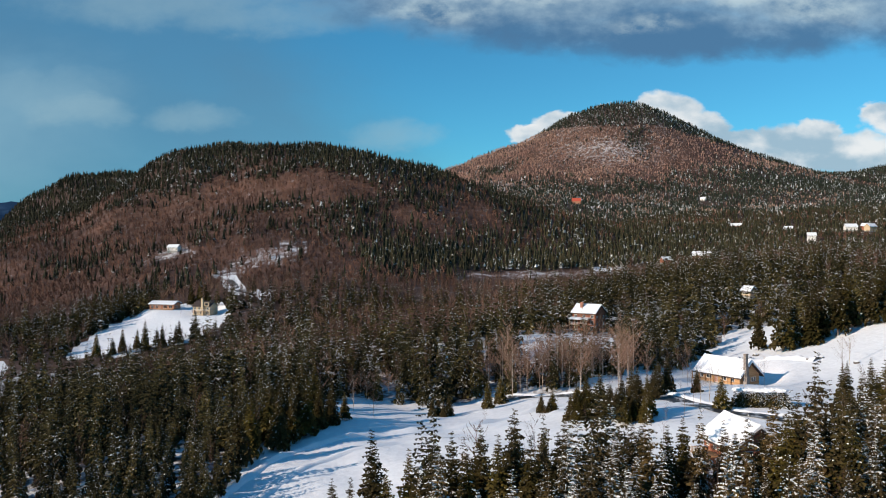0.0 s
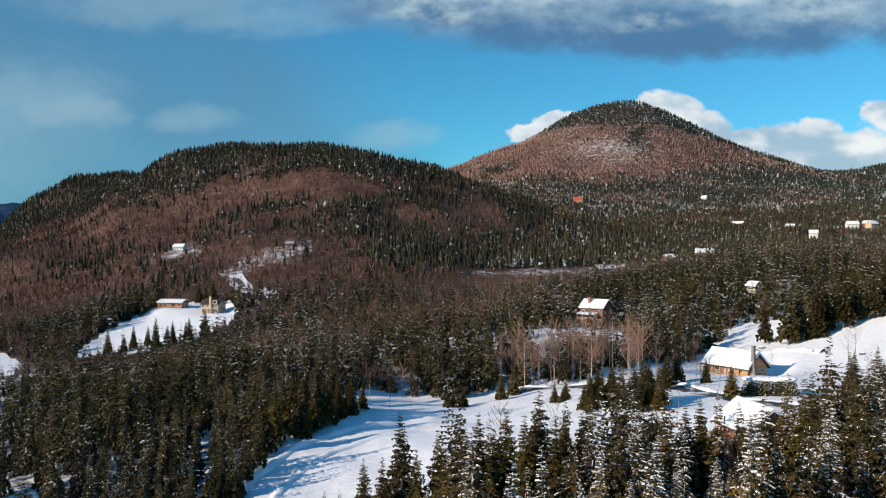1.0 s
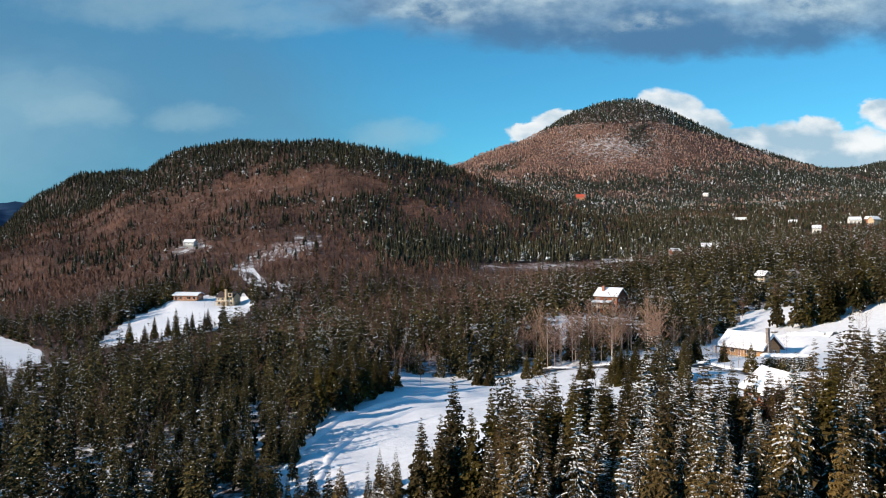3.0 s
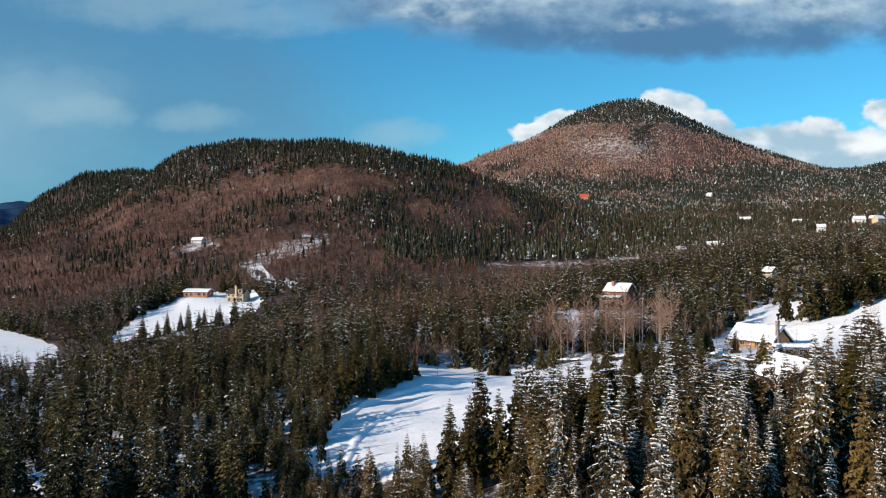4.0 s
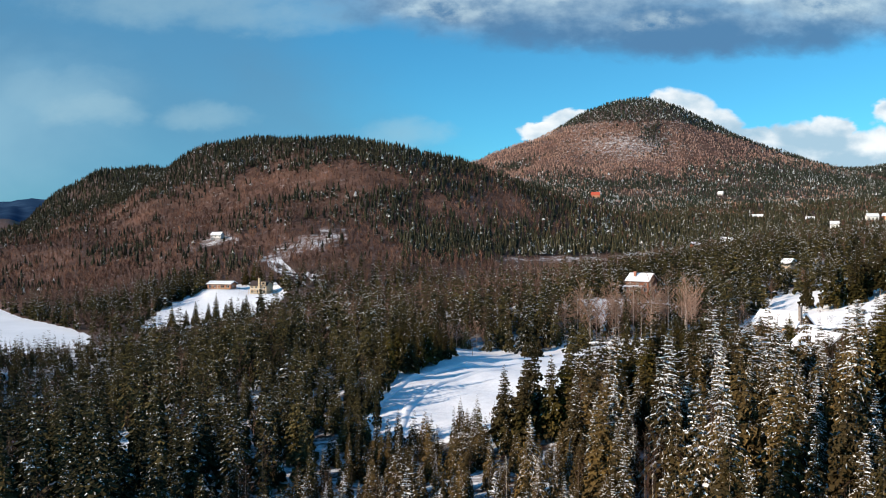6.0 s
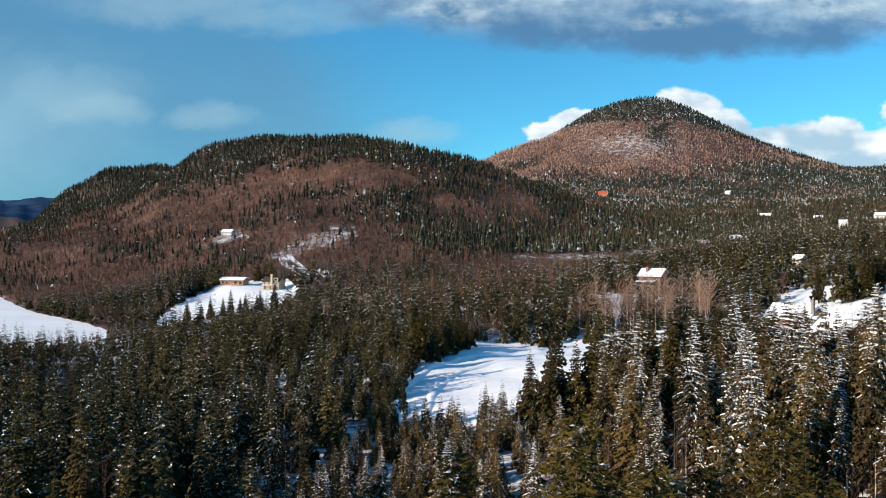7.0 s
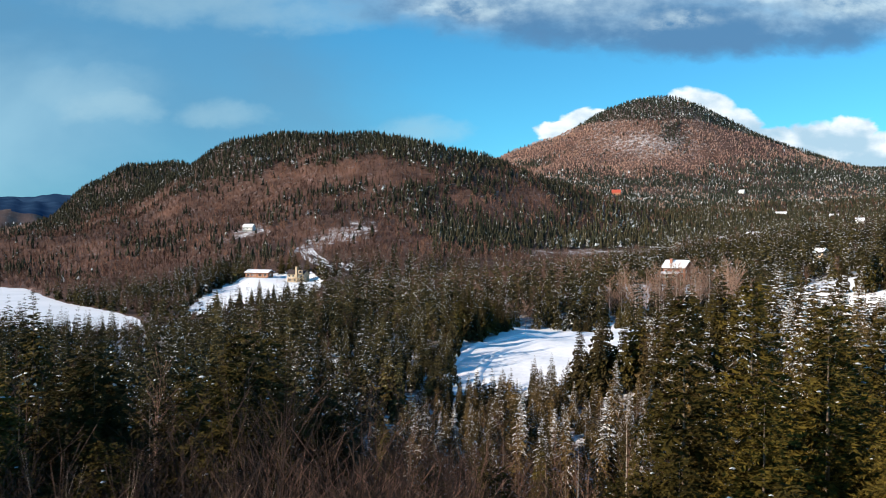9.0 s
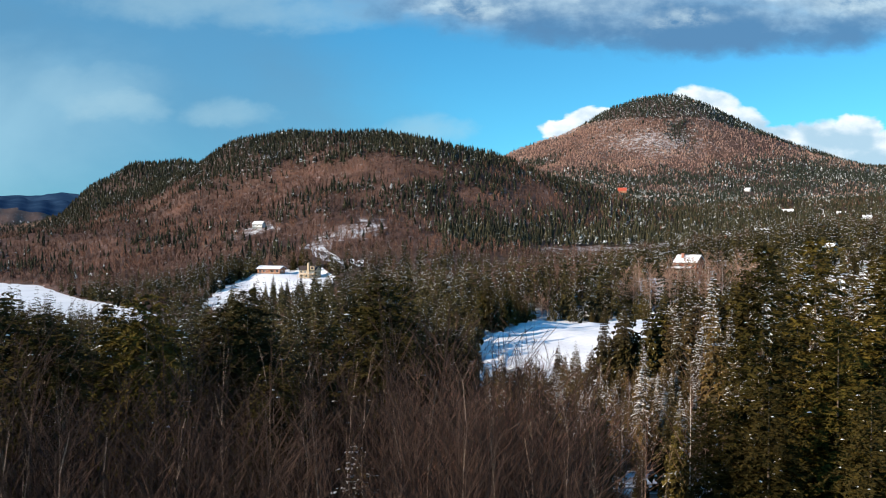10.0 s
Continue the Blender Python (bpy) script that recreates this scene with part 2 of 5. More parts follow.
M_LOG = boards("tan_logs", (0.30, 0.155, 0.07), (0.55, 0.33, 0.17), 0.26)
M_BROWN = boards("brown_siding", (0.22, 0.075, 0.042), (0.36, 0.135, 0.08), 0.18)
M_TAN = boards("yellow_siding", (0.42, 0.31, 0.19), (0.58, 0.46, 0.32), 0.18)
M_RED = boards("red_cedar", (0.36, 0.15, 0.085), (0.55, 0.27, 0.16), 0.18)
M_WHITE = plain("white_trim", (0.66, 0.64, 0.60), (0.80, 0.78, 0.75))
M_SHINGLE = plain("dark_shingle", (0.045, 0.032, 0.030), (0.085, 0.065, 0.058), 3.0)
M_REDROOF = plain("red_metal", (0.42, 0.07, 0.04), (0.55, 0.12, 0.07), 2.0, 0.5)
M_STONE = plain("chimney_stone", (0.16, 0.13, 0.115), (0.32, 0.28, 0.25), 2.5)
M_BRICK = plain("chimney_brick", (0.30, 0.12, 0.08), (0.42, 0.20, 0.14), 3.0)
M_CONCRETE = plain("concrete", (0.26, 0.25, 0.24), (0.38, 0.37, 0.35), 1.0)
M_GLASS = material("window_glass", lambda N: (0.02, 0.025, 0.03), 0.08, None, 0.6)
M_ROCK = plain("grey_rock", (0.07, 0.065, 0.06), (0.20, 0.18, 0.165), 0.8, 0.9, 0.6)
M_ASPHALT = material("wet_asphalt", lambda N: N.mix(N.ramp(N.noise(place(N), 0.5, 5), 0.5, 0.68), (0.045, 0.046, 0.050), (0.55, 0.57, 0.60)), 0.6)


# ---- the lie of the land: knolls of x, y, spread, height ----
NEAR = [
    (-40, -44, 55, 11.7), (0, 0, 55, 26.0), (-26, -9, 55, -11.6), (-90, -20, 55, -1.7), (20, 50, 55, -46.7),
    (10, 97, 55, 35.6), (32, 87, 55, 61.6), (-28, 85, 55, -36.6), (46, 124, 55, -60.9), (85, 95, 55, 10.6),
    (-35, 130, 55, -17.5), (-30, 206, 55, 108.3), (5, 216, 55, -205.2),
]
NEAR_BEYOND = [
    (33, 212, 55, 137.9), (58, 190, 55, 30.7), (78, 232, 55, -90.3), (104, 248, 55, -15.5), (122, 250, 55, 53.3),
    (120, 300, 55, -14.2), (56, 330, 55, -7.5), (34, 265, 55, 46.8), (-84, 135, 55, 24.5), (-65, 55, 55, 18.0),
    (-140, 220, 55, 5.5), (-92, 190, 55, -39.4), (-130, 100, 55, -13.0),
]
VALLEY = [
    (-215, 330, 120, -9.0), (-196, 442, 120, -15.3), (-192, 545, 120, 55.9), (-152, 525, 120, 9.8), (-60, 330, 120, -0.4),
    (-80, 440, 120, -2.7), (-213, 600, 120, -64.6), (-268, 798, 120, 28.3), (-136, 691, 120, 23.6), (20, 430, 120, -7.9),
    (0, 560, 120, -10.7), (100, 560, 120, -1.5), (110, 700, 120, 2.9), (227, 710, 120, 0.9), (150, 400, 120, 26.3),
    (240, 420, 120, -3.5), (300, 560, 120, 15.3), (-300, 480, 120, -25.2), (-480, 600, 120, -22.6), (-440, 760, 120, -8.0),
    (-331, 560, 120, 26.3),
]
HILL = [
    (-319, 1281, 190, 116.8), (-182, 1165, 190, 61.7), (-65, 1100, 190, 36.3), (-3, 1050, 190, 33.9), (54, 1000, 190, 19.1),
    (91, 950, 190, -28.4), (-181, 800, 190, 26.1), (-61, 880, 190, -41.9), (-480, 1400, 190, 92.2), (-484, 1000, 190, 69.8),
    (-433, 1050, 190, -38.0), (-293, 1080, 190, -78.0), (-150, 1000, 190, 60.7),
]
HILL_BEYOND = [
    (-294, 800, 190, -42.7), (-775, 1800, 190, 18.6), (-832, 1800, 190, 103.4), (-893, 1760, 190, 92.0), (-925, 1740, 190, 33.7),
    (-1010, 1700, 190, -194.9), (-620, 1600, 190, 8.8), (-650, 1200, 190, -62.8), (-900, 1300, 190, -9.1), (-319, 1600, 190, -23.2),
    (-80, 1450, 190, -42.7), (-800, 2100, 190, -13.5),
]
FOOT = [
    (200, 900, 380, 28.4), (300, 1200, 380, 10.3), (150, 1300, 380, -78.6), (600, 1200, 380, 24.8), (150, 1700, 380, 44.0),
    (472, 1400, 380, 16.4), (330, 2000, 380, -38.8), (720, 2200, 380, -27.4), (1200, 2200, 380, -2.2), (-100, 2000, 380, 86.3),
    (900, 1600, 380, 25.0), (-400, 2200, 380, -80.3),
]
MOUNTAIN = [
    (-390, 3000, 240, 76.7), (-8, 3000, 240, -9.6), (98, 3000, 240, 84.2), (246, 3000, 240, 61.3), (395, 3000, 240, -31.6),
    (480, 3000, 240, 2.1), (564, 3000, 240, 86.0), (670, 3000, 240, 150.6), (776, 3000, 240, 90.2), (883, 3000, 240, -13.4),
    (989, 3000, 240, -15.9), (1095, 3000, 240, 82.0), (1307, 3000, 240, 71.8), (1413, 3000, 240, -42.7), (1663, 3000, 240, 91.7),
]
MOUNTAIN_BEYOND = [
    (2000, 3000, 240, 165.0), (620, 2650, 260, 17.8), (620, 2800, 260, -8.7), (300, 2500, 380, 89.2), (1000, 2500, 380, 97.3),
    (400, 3500, 380, 107.0), (900, 3500, 380, 36.1), (-200, 3500, 380, -58.4), (1500, 3600, 380, 10.4), (-1500, 2500, 380, -90.9),
    (-1500, 3500, 380, -101.6), (-2400, 4500, 380, -4.1), (-3000, 4500, 380, 26.4), (-1800, 4600, 380, -29.9),
]
KNOLLS = np.array(NEAR + NEAR_BEYOND + VALLEY + HILL + HILL_BEYOND + FOOT + MOUNTAIN + MOUNTAIN_BEYOND)
LAKE = -60.0
PADS = [  # house plots: x, y, radius, height
    (85.5, 240, 11, -40.1), (49, 131, 8.0, -36.0), (61, 334, 9, -34.5), (-191, 551, 13, -41.5), (-159, 533, 11, -44.0),
]


def near_poly(px, py, poly):
    """True inside a polygon of plan points."""
    inside = np.zeros(px.shape, bool)
    for (ax, ay), (bx, by) in zip(poly, poly[1:] + poly[:1]):
        hit = (ay > py) != (by > py)
        cut = ax + (py - ay) * (bx - ax) / ((by - ay) or 1e-9)
        inside ^= hit & (px < cut)
    return inside


def off_poly(px, py, poly):
    """Distance from a polygon's edge."""
    d = np.full(px.shape, 1e9)
    for (ax, ay), (bx, by) in zip(poly, poly[1:] + poly[:1]):
        t = np.clip(((px - ax) * (bx - ax) + (py - ay) * (by - ay)) / ((bx - ax) ** 2 + (by - ay) ** 2), 0, 1)
        d = np.minimum(d, np.hypot(px - ax - t * (bx - ax), py - ay - t * (by - ay)))
    return d


LAKE_SHORE = [(-206, 372), (-225, 412), (-248, 441), (-331, 531), (-452, 696), (-620, 800), (-900, 780), (-900, 330), (-420, 305), (-225, 335)]
CLEARING = [
    (-42, 122), (-36, 165), (-37, 212), (-27, 238), (0, 226), (16, 236), (34, 224), (44, 244), (52, 248), (74, 256), (86, 270), (110, 305), (132, 305), (128, 282), (160, 285),
    (190, 280), (190, 255), (120, 215), (96, 190), (70, 150), (62, 116), (36, 114), (20, 128), (-10, 118),
]
GLADES = [  # smaller openings in plan
    [(-92, 118), (-78, 116), (-74, 138), (-84, 150), (-92, 140)],
    [(-200, 420), (-216, 500), (-208, 548), (-186, 568), (-150, 548), (-139, 520), (-134, 480), (-140, 448), (-165, 425)],
    [(24, 262), (36, 258), (40, 300), (28, 310)], [(44, 300), (60, 292), (66, 312), (48, 318)],
    [(134, 358), (142, 358), (143, 372), (135, 372)],
    [(40, 699), (110, 696), (160, 702), (150, 708), (60, 706)], [(185, 700), (250, 690), (255, 716), (200, 722)],
    [(-182, 662), (-172, 636), (-160, 606), (-134, 572), (-118, 556), (-124, 572), (-150, 606), (-162, 640), (-170, 664)],
]
OPEN = [CLEARING] + GLADES
THIN = [  # snow showing through thin leafless woods
    [(-206, 684), (-178, 650), (-166, 690), (-140, 712), (-128, 760), (-132, 784), (-156, 789), (-180, 748), (-204, 708)], [(-290, 770), (-250, 765), (-240, 800), (-270, 815), (-290, 805)],
    [(20, 660), (170, 660), (170, 700), (20, 696)], [(60, 1120), (130, 1150), (140, 1260), (60, 1260)],
    [(165, 2370), (260, 2370), (255, 2425), (170, 2425)],
]


COTTAGES = [(-268, 797), (230, 712), (440, 1200), (318, 1905), (700, 2150), (415, 900), (515, 1010), (535, 1000), (480, 1110), (196, 703), (545, 1030), (640, 1500)]


def swell(x, y):
    """Small unevenness of the ground."""
    return 0.5 * np.sin(x * 0.11 + 1.3 * np.sin(y * 0.047)) * np.sin(y * 0.09 + 0.7) + 0.25 * np.sin(x * 0.31 + y * 0.23) + 0.2 * np.sin(x * 0.17 - y * 0.37 + 2)


def land(x, y):
    x, y = np.atleast_1d(np.asarray(x, float)), np.atleast_1d(np.asarray(y, float))
    z = -45 + np.maximum(y - 500, 0) * 0.07
    for kx, ky, r, h in KNOLLS:
        z = z + h * np.exp(-((x - kx) ** 2 + (y - ky) ** 2) / (2 * r * r))
    far = np.hypot(x, y)
    z = z + swell(x, y) * np.clip(far / 120, 0.4, 1)
    rough = np.clip((far - 600) / 900, 0, 1)
    z = z + rough * (7 * np.sin(x * 0.021 + 2 * np.sin(y * 0.008)) * np.sin(y * 0.017 + x * 0.004) + 3.5 * np.sin(x * 0.055 + y * 0.03))
    for px, py, r, h in PADS:
        d = np.hypot(x - px, y - py)
        f = np.clip((1.7 * r - d) / (0.7 * r), 0, 1)
        z = z + (h - z) * f * f * (3 - 2 * f)
    wet = near_poly(x, y, LAKE_SHORE)
    z = np.where((x < -150) & (y > 250) & (y < 1000), np.minimum(z, LAKE + 0.4 + 0.18 * off_poly(x, y, LAKE_SHORE) + 0.0014 * np.maximum(off_poly(x, y, LAKE_SHORE) - 60, 0) ** 2), z)
    return np.where(wet, np.minimum(z, LAKE - 1.5), np.where((x < -190) & (y < 760) & (y > 250) & (x > -950), np.maximum(z, LAKE + 0.4), z))


def land1(x, y):
    return float(land(x, y)[0])


def is_open(x, y):
    o = near_poly(x, y, LAKE_SHORE)
    for poly in OPEN:
        o |= near_poly(x, y, poly)
    return o


def is_thin(x, y):
    o = np.zeros(x.shape, bool)
    for poly in THIN:
        o |= near_poly(x, y, poly)
    return o


def thin_snow(x, y, z):
    """Where snow shows through the leafless woods, as a share."""
    m = np.exp(-(((x - 560) / 170) ** 2 + ((z - 330) / 60) ** 2)) * (y > 2300)
    return 0.075 * is_thin(x, y) + 0.078 * m + 0.03 * (y > 2300) * (z > 420)


def lumps(x, y, s, seed):
    """Smooth patchiness between about -1 and 1."""
    q = seed * 1.7
    return (np.sin(x / s + q + 1.6 * np.sin(y / s * 0.7 + q)) + np.sin(y / s * 1.1 + 2 * q + 1.3 * np.sin(x / s * 0.8 - q)) + 0.7 * np.sin((x + y) / s * 1.9 + 3 * q)) / 2.7


# stands on the slopes: x, y, half-lengths along x and y, and how much more (or less) of the wood is leafless there
STANDS = [
    (-740, 1560, 170, 170, -0.9), (-250, 1118, 42, 16, 1.3), (-225, 1010, 90, 45, 0.9), (-150, 985, 60, 40, 0.6), (-205, 945, 46, 17, -1.3), (-262, 935, 14, 12, -0.9), (-97, 924, 34, 26, -0.9),
    (-130, 960, 20, 40, 0.5), (35, 930, 45, 70, 0.7), (-10, 840, 40, 40, 0.4), (-40, 900, 18, 30, 0.6), (-55, 790, 80, 90, -0.35), (-470, 1040, 150, 110, 0.4), (-330, 900, 80, 80, 0.3), (-236, 575, 30, 55, -1.2), (-225, 640, 25, 30, -0.5), (130, 330, 90, 75, -0.75), (110, 450, 90, 60, -0.25),
    (90, 655, 75, 26, 0.8), (70, 760, 130, 60, -0.45), (50, 590, 130, 45, 0.5), (-30, 470, 70, 60, 0.3), (20, 400, 40, 60, 0.3),
    (660, 2705, 42, 60, -1.6), (190, 2690, 70, 45, -1.2), (1010, 2500, 170, 140, -1.0), (1330, 2600, 200, 200, -1.0), (780, 2480, 120, 60, -0.6), (330, 2480, 90, 50, -0.5),
]


def bare_share(x, y, z):
    """How much of the wood is leafless: whole slopes of the hills, patches in the valley."""
    far = np.hypot(x, y)
    b = 0.24 + 0.07 * (far > 280) + 0.34 * lumps(x, y, 38, 1)
    b = b + 0.2 * np.exp(-(((x + 42) / 32) ** 2 + ((y + 14) / 22) ** 2))
    shoulder = np.clip((x + 130) / 90, 0, 1) * np.clip((1000 - y) / 120, 0, 1)
    b = np.where(far > 620, 0.68 + 0.26 * lumps(x, y, 70, 2) + 0.34 * lumps(x, y, 23, 6) - 0.36 * shoulder, b)
    brow = np.where(x < -520, 45, np.where(x < -330, 66, 84)) + 9 * lumps(x, y, 45, 7)
    b = b - 0.85 * np.clip((z - brow) / 24, 0, 1) * (y < 2000) + 0.3 * lumps(x, y, 17, 11) * (far > 620) * (y < 2000) * (z > 60)
    b = np.where((x > 60) & (y > 640) & (y < 2350), 0.30 + 0.42 * lumps(x, y, 70, 4), b)
    dome = 424 + 7 * lumps(x, y, 60, 8) - 0.28 * np.maximum(x - 760, 0)
    b = np.where(y > 2250, 1.1 + 0.12 * lumps(x, y, 120, 3) + 0.12 * lumps(x, y, 40, 5) - 1.9 * np.clip((z - dome) / 10, 0, 1) - 0.8 * np.clip((232 - z) / 50, 0, 1), b)
    b = b + 0.4 * ((x < -70) & (y > 565) & (y < 800)) + 0.12 * (y > 310) * (y < 640) * (x > -170) * (x < 60)
    for sx, sy, rx, ry, more in STANDS:
        b = b + more * np.exp(-(((x - sx) / rx) ** 2 + ((y - sy) / ry) ** 2))
    b = np.where(is_thin(x, y), 0.9, b)
    return np.clip(b, 0.02, 0.98)


def raw_mesh(name, verts, faces, mat, smooth=False, which=None, tone=None):
    """A mesh from arrays: verts (n, 3) and faces (m, k). mat: one material, or a list that which numbers face by face."""
    me = bpy.data.meshes.new(name)
    verts, faces = np.asarray(verts, np.float32), np.asarray(faces, np.int32)
    m, k = faces.shape
    me.vertices.add(len(verts))
    me.vertices.foreach_set("co", verts.ravel())
    me.loops.add(m * k)
    me.loops.foreach_set("vertex_index", faces.ravel())
    me.polygons.add(m)
    me.polygons.foreach_set("loop_start", np.arange(0, m * k, k, dtype=np.int32))
    me.polygons.foreach_set("use_smooth", np.full(m, smooth))
    me.update(calc_edges=True)
    for one in mat if isinstance(mat, list) else [mat]:
        me.materials.append(one)
    if which is not None:
        me.polygons.foreach_set("material_index", np.asarray(which, np.int32))
    if tone is not None:
        me.attributes.new("tone", "FLOAT", "POINT").data.foreach_set("value", np.asarray(tone, np.float32))
    return me


def ground():
    """One sheet out to the horizon, finest ahead where the flight looks."""
    ang = np.concatenate([np.linspace(-180, -40, 40, endpoint=False), np.linspace(-40, 40, 330, endpoint=False), np.linspace(40, 180, 40, endpoint=False)])
    rad = np.concatenate([[0.5], np.geomspace(6, 4990, 230)])
    a, r = np.meshgrid(np.radians(ang), rad)
    x, y = -15 + r * np.sin(a), -40 + r * np.cos(a)
    z = land(x.ravel(), y.ravel())
    nr, na = a.shape
    i, j = np.meshgrid(np.arange(nr - 1), np.arange(na), indexing="ij")
    k = (j + 1) % na
    faces = np.stack([i * na + j, i * na + k, (i + 1) * na + k, (i + 1) * na + j], -1).reshape(-1, 4)
    me = raw_mesh("ground", np.column_stack([x.ravel(), y.ravel(), z]), faces[:, ::-1], M_GROUND, True)
    dry = ~near_poly(x.ravel(), y.ravel(), LAKE_SHORE)
    woods = 0.1 * ((y.ravel() > 25) & (np.hypot(x.ravel(), y.ravel()) < 420))
    o = np.maximum(is_open(x.ravel(), y.ravel()) & dry, np.maximum(woods, thin_snow(x.ravel(), y.ravel(), z)))
    # the farthest ground takes the same painted haze blue
    me.materials.append(M_HAZEHILL)
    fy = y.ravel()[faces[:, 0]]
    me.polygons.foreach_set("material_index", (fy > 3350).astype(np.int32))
    at = me.attributes.new("open", "FLOAT", "POINT")
    at.data.foreach_set("value", o.astype(np.float32))
    at = me.attributes.new("scrub", "FLOAT", "POINT")
    fx, fy = x.ravel(), y.ravel()
    at.data.foreach_set("value", (np.clip((np.hypot(fx, fy) - 600) / 120, 0, 1) * np.clip(bare_share(fx, fy, z) * 1.3 - 0.2, 0, 1)).astype(np.float32))
    tagged(new("ground", me), "snow-covered rolling valley floor and hills with brown leaf litter", "ground", kind="structure")


ground()


def lake():
    pts = np.array(LAKE_SHORE, float)
    mid = np.array((-450.0, 540.0))
    bm = bmesh.new()
    ring = [bm.verts.new((*(mid + (p - mid) * 1.03), LAKE)) for p in pts]
    bm.faces.new(ring)
    bmesh.ops.triangulate(bm, faces=bm.faces[:])
    me = bpy.data.meshes.new("lake")
    bm.to_mesh(me)
    bm.free()
    me.materials.append(M_ICE)
    for poly in me.polygons:
        if poly.normal.z < 0:
            poly.flip()
    tagged(new("water_frozen_lake", me), "frozen lake under smooth wind-packed snow", "lake", kind="structure")


lake()


def far_hills():
    """The hills beyond the lake's end, against the sky, haze painted in as dark blue."""
    n, V, F = 80, [], []
    for i in range(n + 1):
        x = -4200 + 3300 * i / n
        crest = 258 + 9 * math.sin(i * 0.31) + 6 * math.sin(i * 0.83 + 1) + 2 * math.sin(i * 2.9)
        for k, (dy, f) in enumerate(((0, 1.0), (-180, 0.75), (-420, 0.35), (-700, -0.3))):
            V.append((x, 4300 + dy - abs(x + 2600) * 0.12, crest * f - 20))
    for i in range(n):
        for k in range(3):
            F.append((i * 4 + k, i * 4 + k + 1, i * 4 + k + 5, i * 4 + k + 4))
    tagged(new("backdrop_hills", raw_mesh("backdrop_hills", V, F, M_HAZEHILL, True)), "distant wooded hills tinted dark blue for haze", "hills", kind="structure")


far_hills()


# ---- trees ----
def spruce(rng, height, width, whorls, per, segs, snow, blunt=0.85, bare_foot=0.1):
    """Drooping boughs of a spruce with hanging sprays; snow lies along the backs of some. Gives verts, faces, and 1 for the faces of snow."""
    V, F, W = [], [], []
    z0 = height * bare_foot * rng.uniform(0.6, 1.4)
    fine = min(1.0, (3 / segs) ** 0.6)
    snow = snow * rng.choice((0.15, 0.5, 0.9, 1.4, 2.2))
    lit = rng.uniform(0, 6.28)
    for w in range(whorls):
        f = min(max((w + rng.uniform(-0.3, 0.3)) / whorls, 0), 1)
        z = z0 + (height * 0.985 - z0) * f
        reach = width * 0.5 * (1 - f) ** blunt * rng.uniform(0.75, 1.12) + 0.012 * height
        n = max(3, int(per * (1 - 0.5 * f)))
        turn = rng.uniform(0, 6.28)
        for b in range(n):
            a = turn + 6.283 * (b + rng.uniform(-0.35, 0.35)) / n
            L = reach * rng.uniform(0.62, 1.2)
            droop = L * rng.uniform(0.25, 0.65) * (1.15 - 1.5 * f)
            c, s = math.cos(a), math.sin(a)
            z1 = z + rng.uniform(-0.3, 0.3) * height / whorls

            def at(along, side, dz):
                V.append((c * along - s * side, s * along + c * side, z1 + dz))
                return len(V) - 1
            line = [(L * k / segs, 0.10 * L * math.sin(3.1 * k / segs) - droop * (k / segs) ** 1.4) for k in range(segs + 1)]
            rib = [at(p, 0, d) for p, d in line]
            for k in range(segs):
                (a0, d0), (a1, d1), t = line[k], line[k + 1], (k + 0.3) / segs
                for side in (-1, 1) if segs < 3 else (-1, 1, -1, 1):
                    wide = L * rng.uniform(0.22, 0.46) * fine * (1.12 - t) ** 0.6
                    F.append((rib[k], rib[k + 1], at(a0 + (a1 - a0) * 0.5 + wide * rng.uniform(0.1, 0.8), side * wide, d0 - wide * rng.uniform(0.2, 0.9))))
                F.append((rib[k], rib[k + 1], at((a0 + a1) / 2, rng.uniform(-0.12, 0.12) * L, d1 - L * rng.uniform(0.14, 0.36))))
            W += [0] * (len(F) - len(W))
            for k in range(segs):
                if rng.uniform() > snow * (1 + 0.6 * math.cos(a - lit)):
                    continue
                (a0, d0), (a1, d1) = line[k], line[k + 1]
                u, v = rng.uniform(-0.2, 0.5), rng.uniform(0.6, 1.3)
                if segs < 3:
                    u = rng.uniform(0.25, 0.8)
                    v = u + rng.uniform(0.15, 0.4)
                sw = L * rng.uniform(0.04, 0.17) * (1.2 - k / segs) + 0.02
                off = rng.uniform(-0.5, 0.5) * sw
                ends = []
                for t, g in ((u, 0.8), (v, 0.5)):
                    p, d = a0 + (a1 - a0) * t, d0 + (d1 - d0) * t
                    ends.append((at(p, off - g * sw, d - 0.35 * sw), at(p, off, d + 0.05 + 0.25 * sw), at(p, off + g * sw, d - 0.35 * sw)))
                p, q = ends
                F += [(p[0], q[0], q[1]), (p[0], q[1], p[1]), (p[1], q[1], q[2]), (p[1], q[2], p[2])]
            W += [1] * (len(F) - len(W))
    return np.array(V), np.array(F), np.array(W)


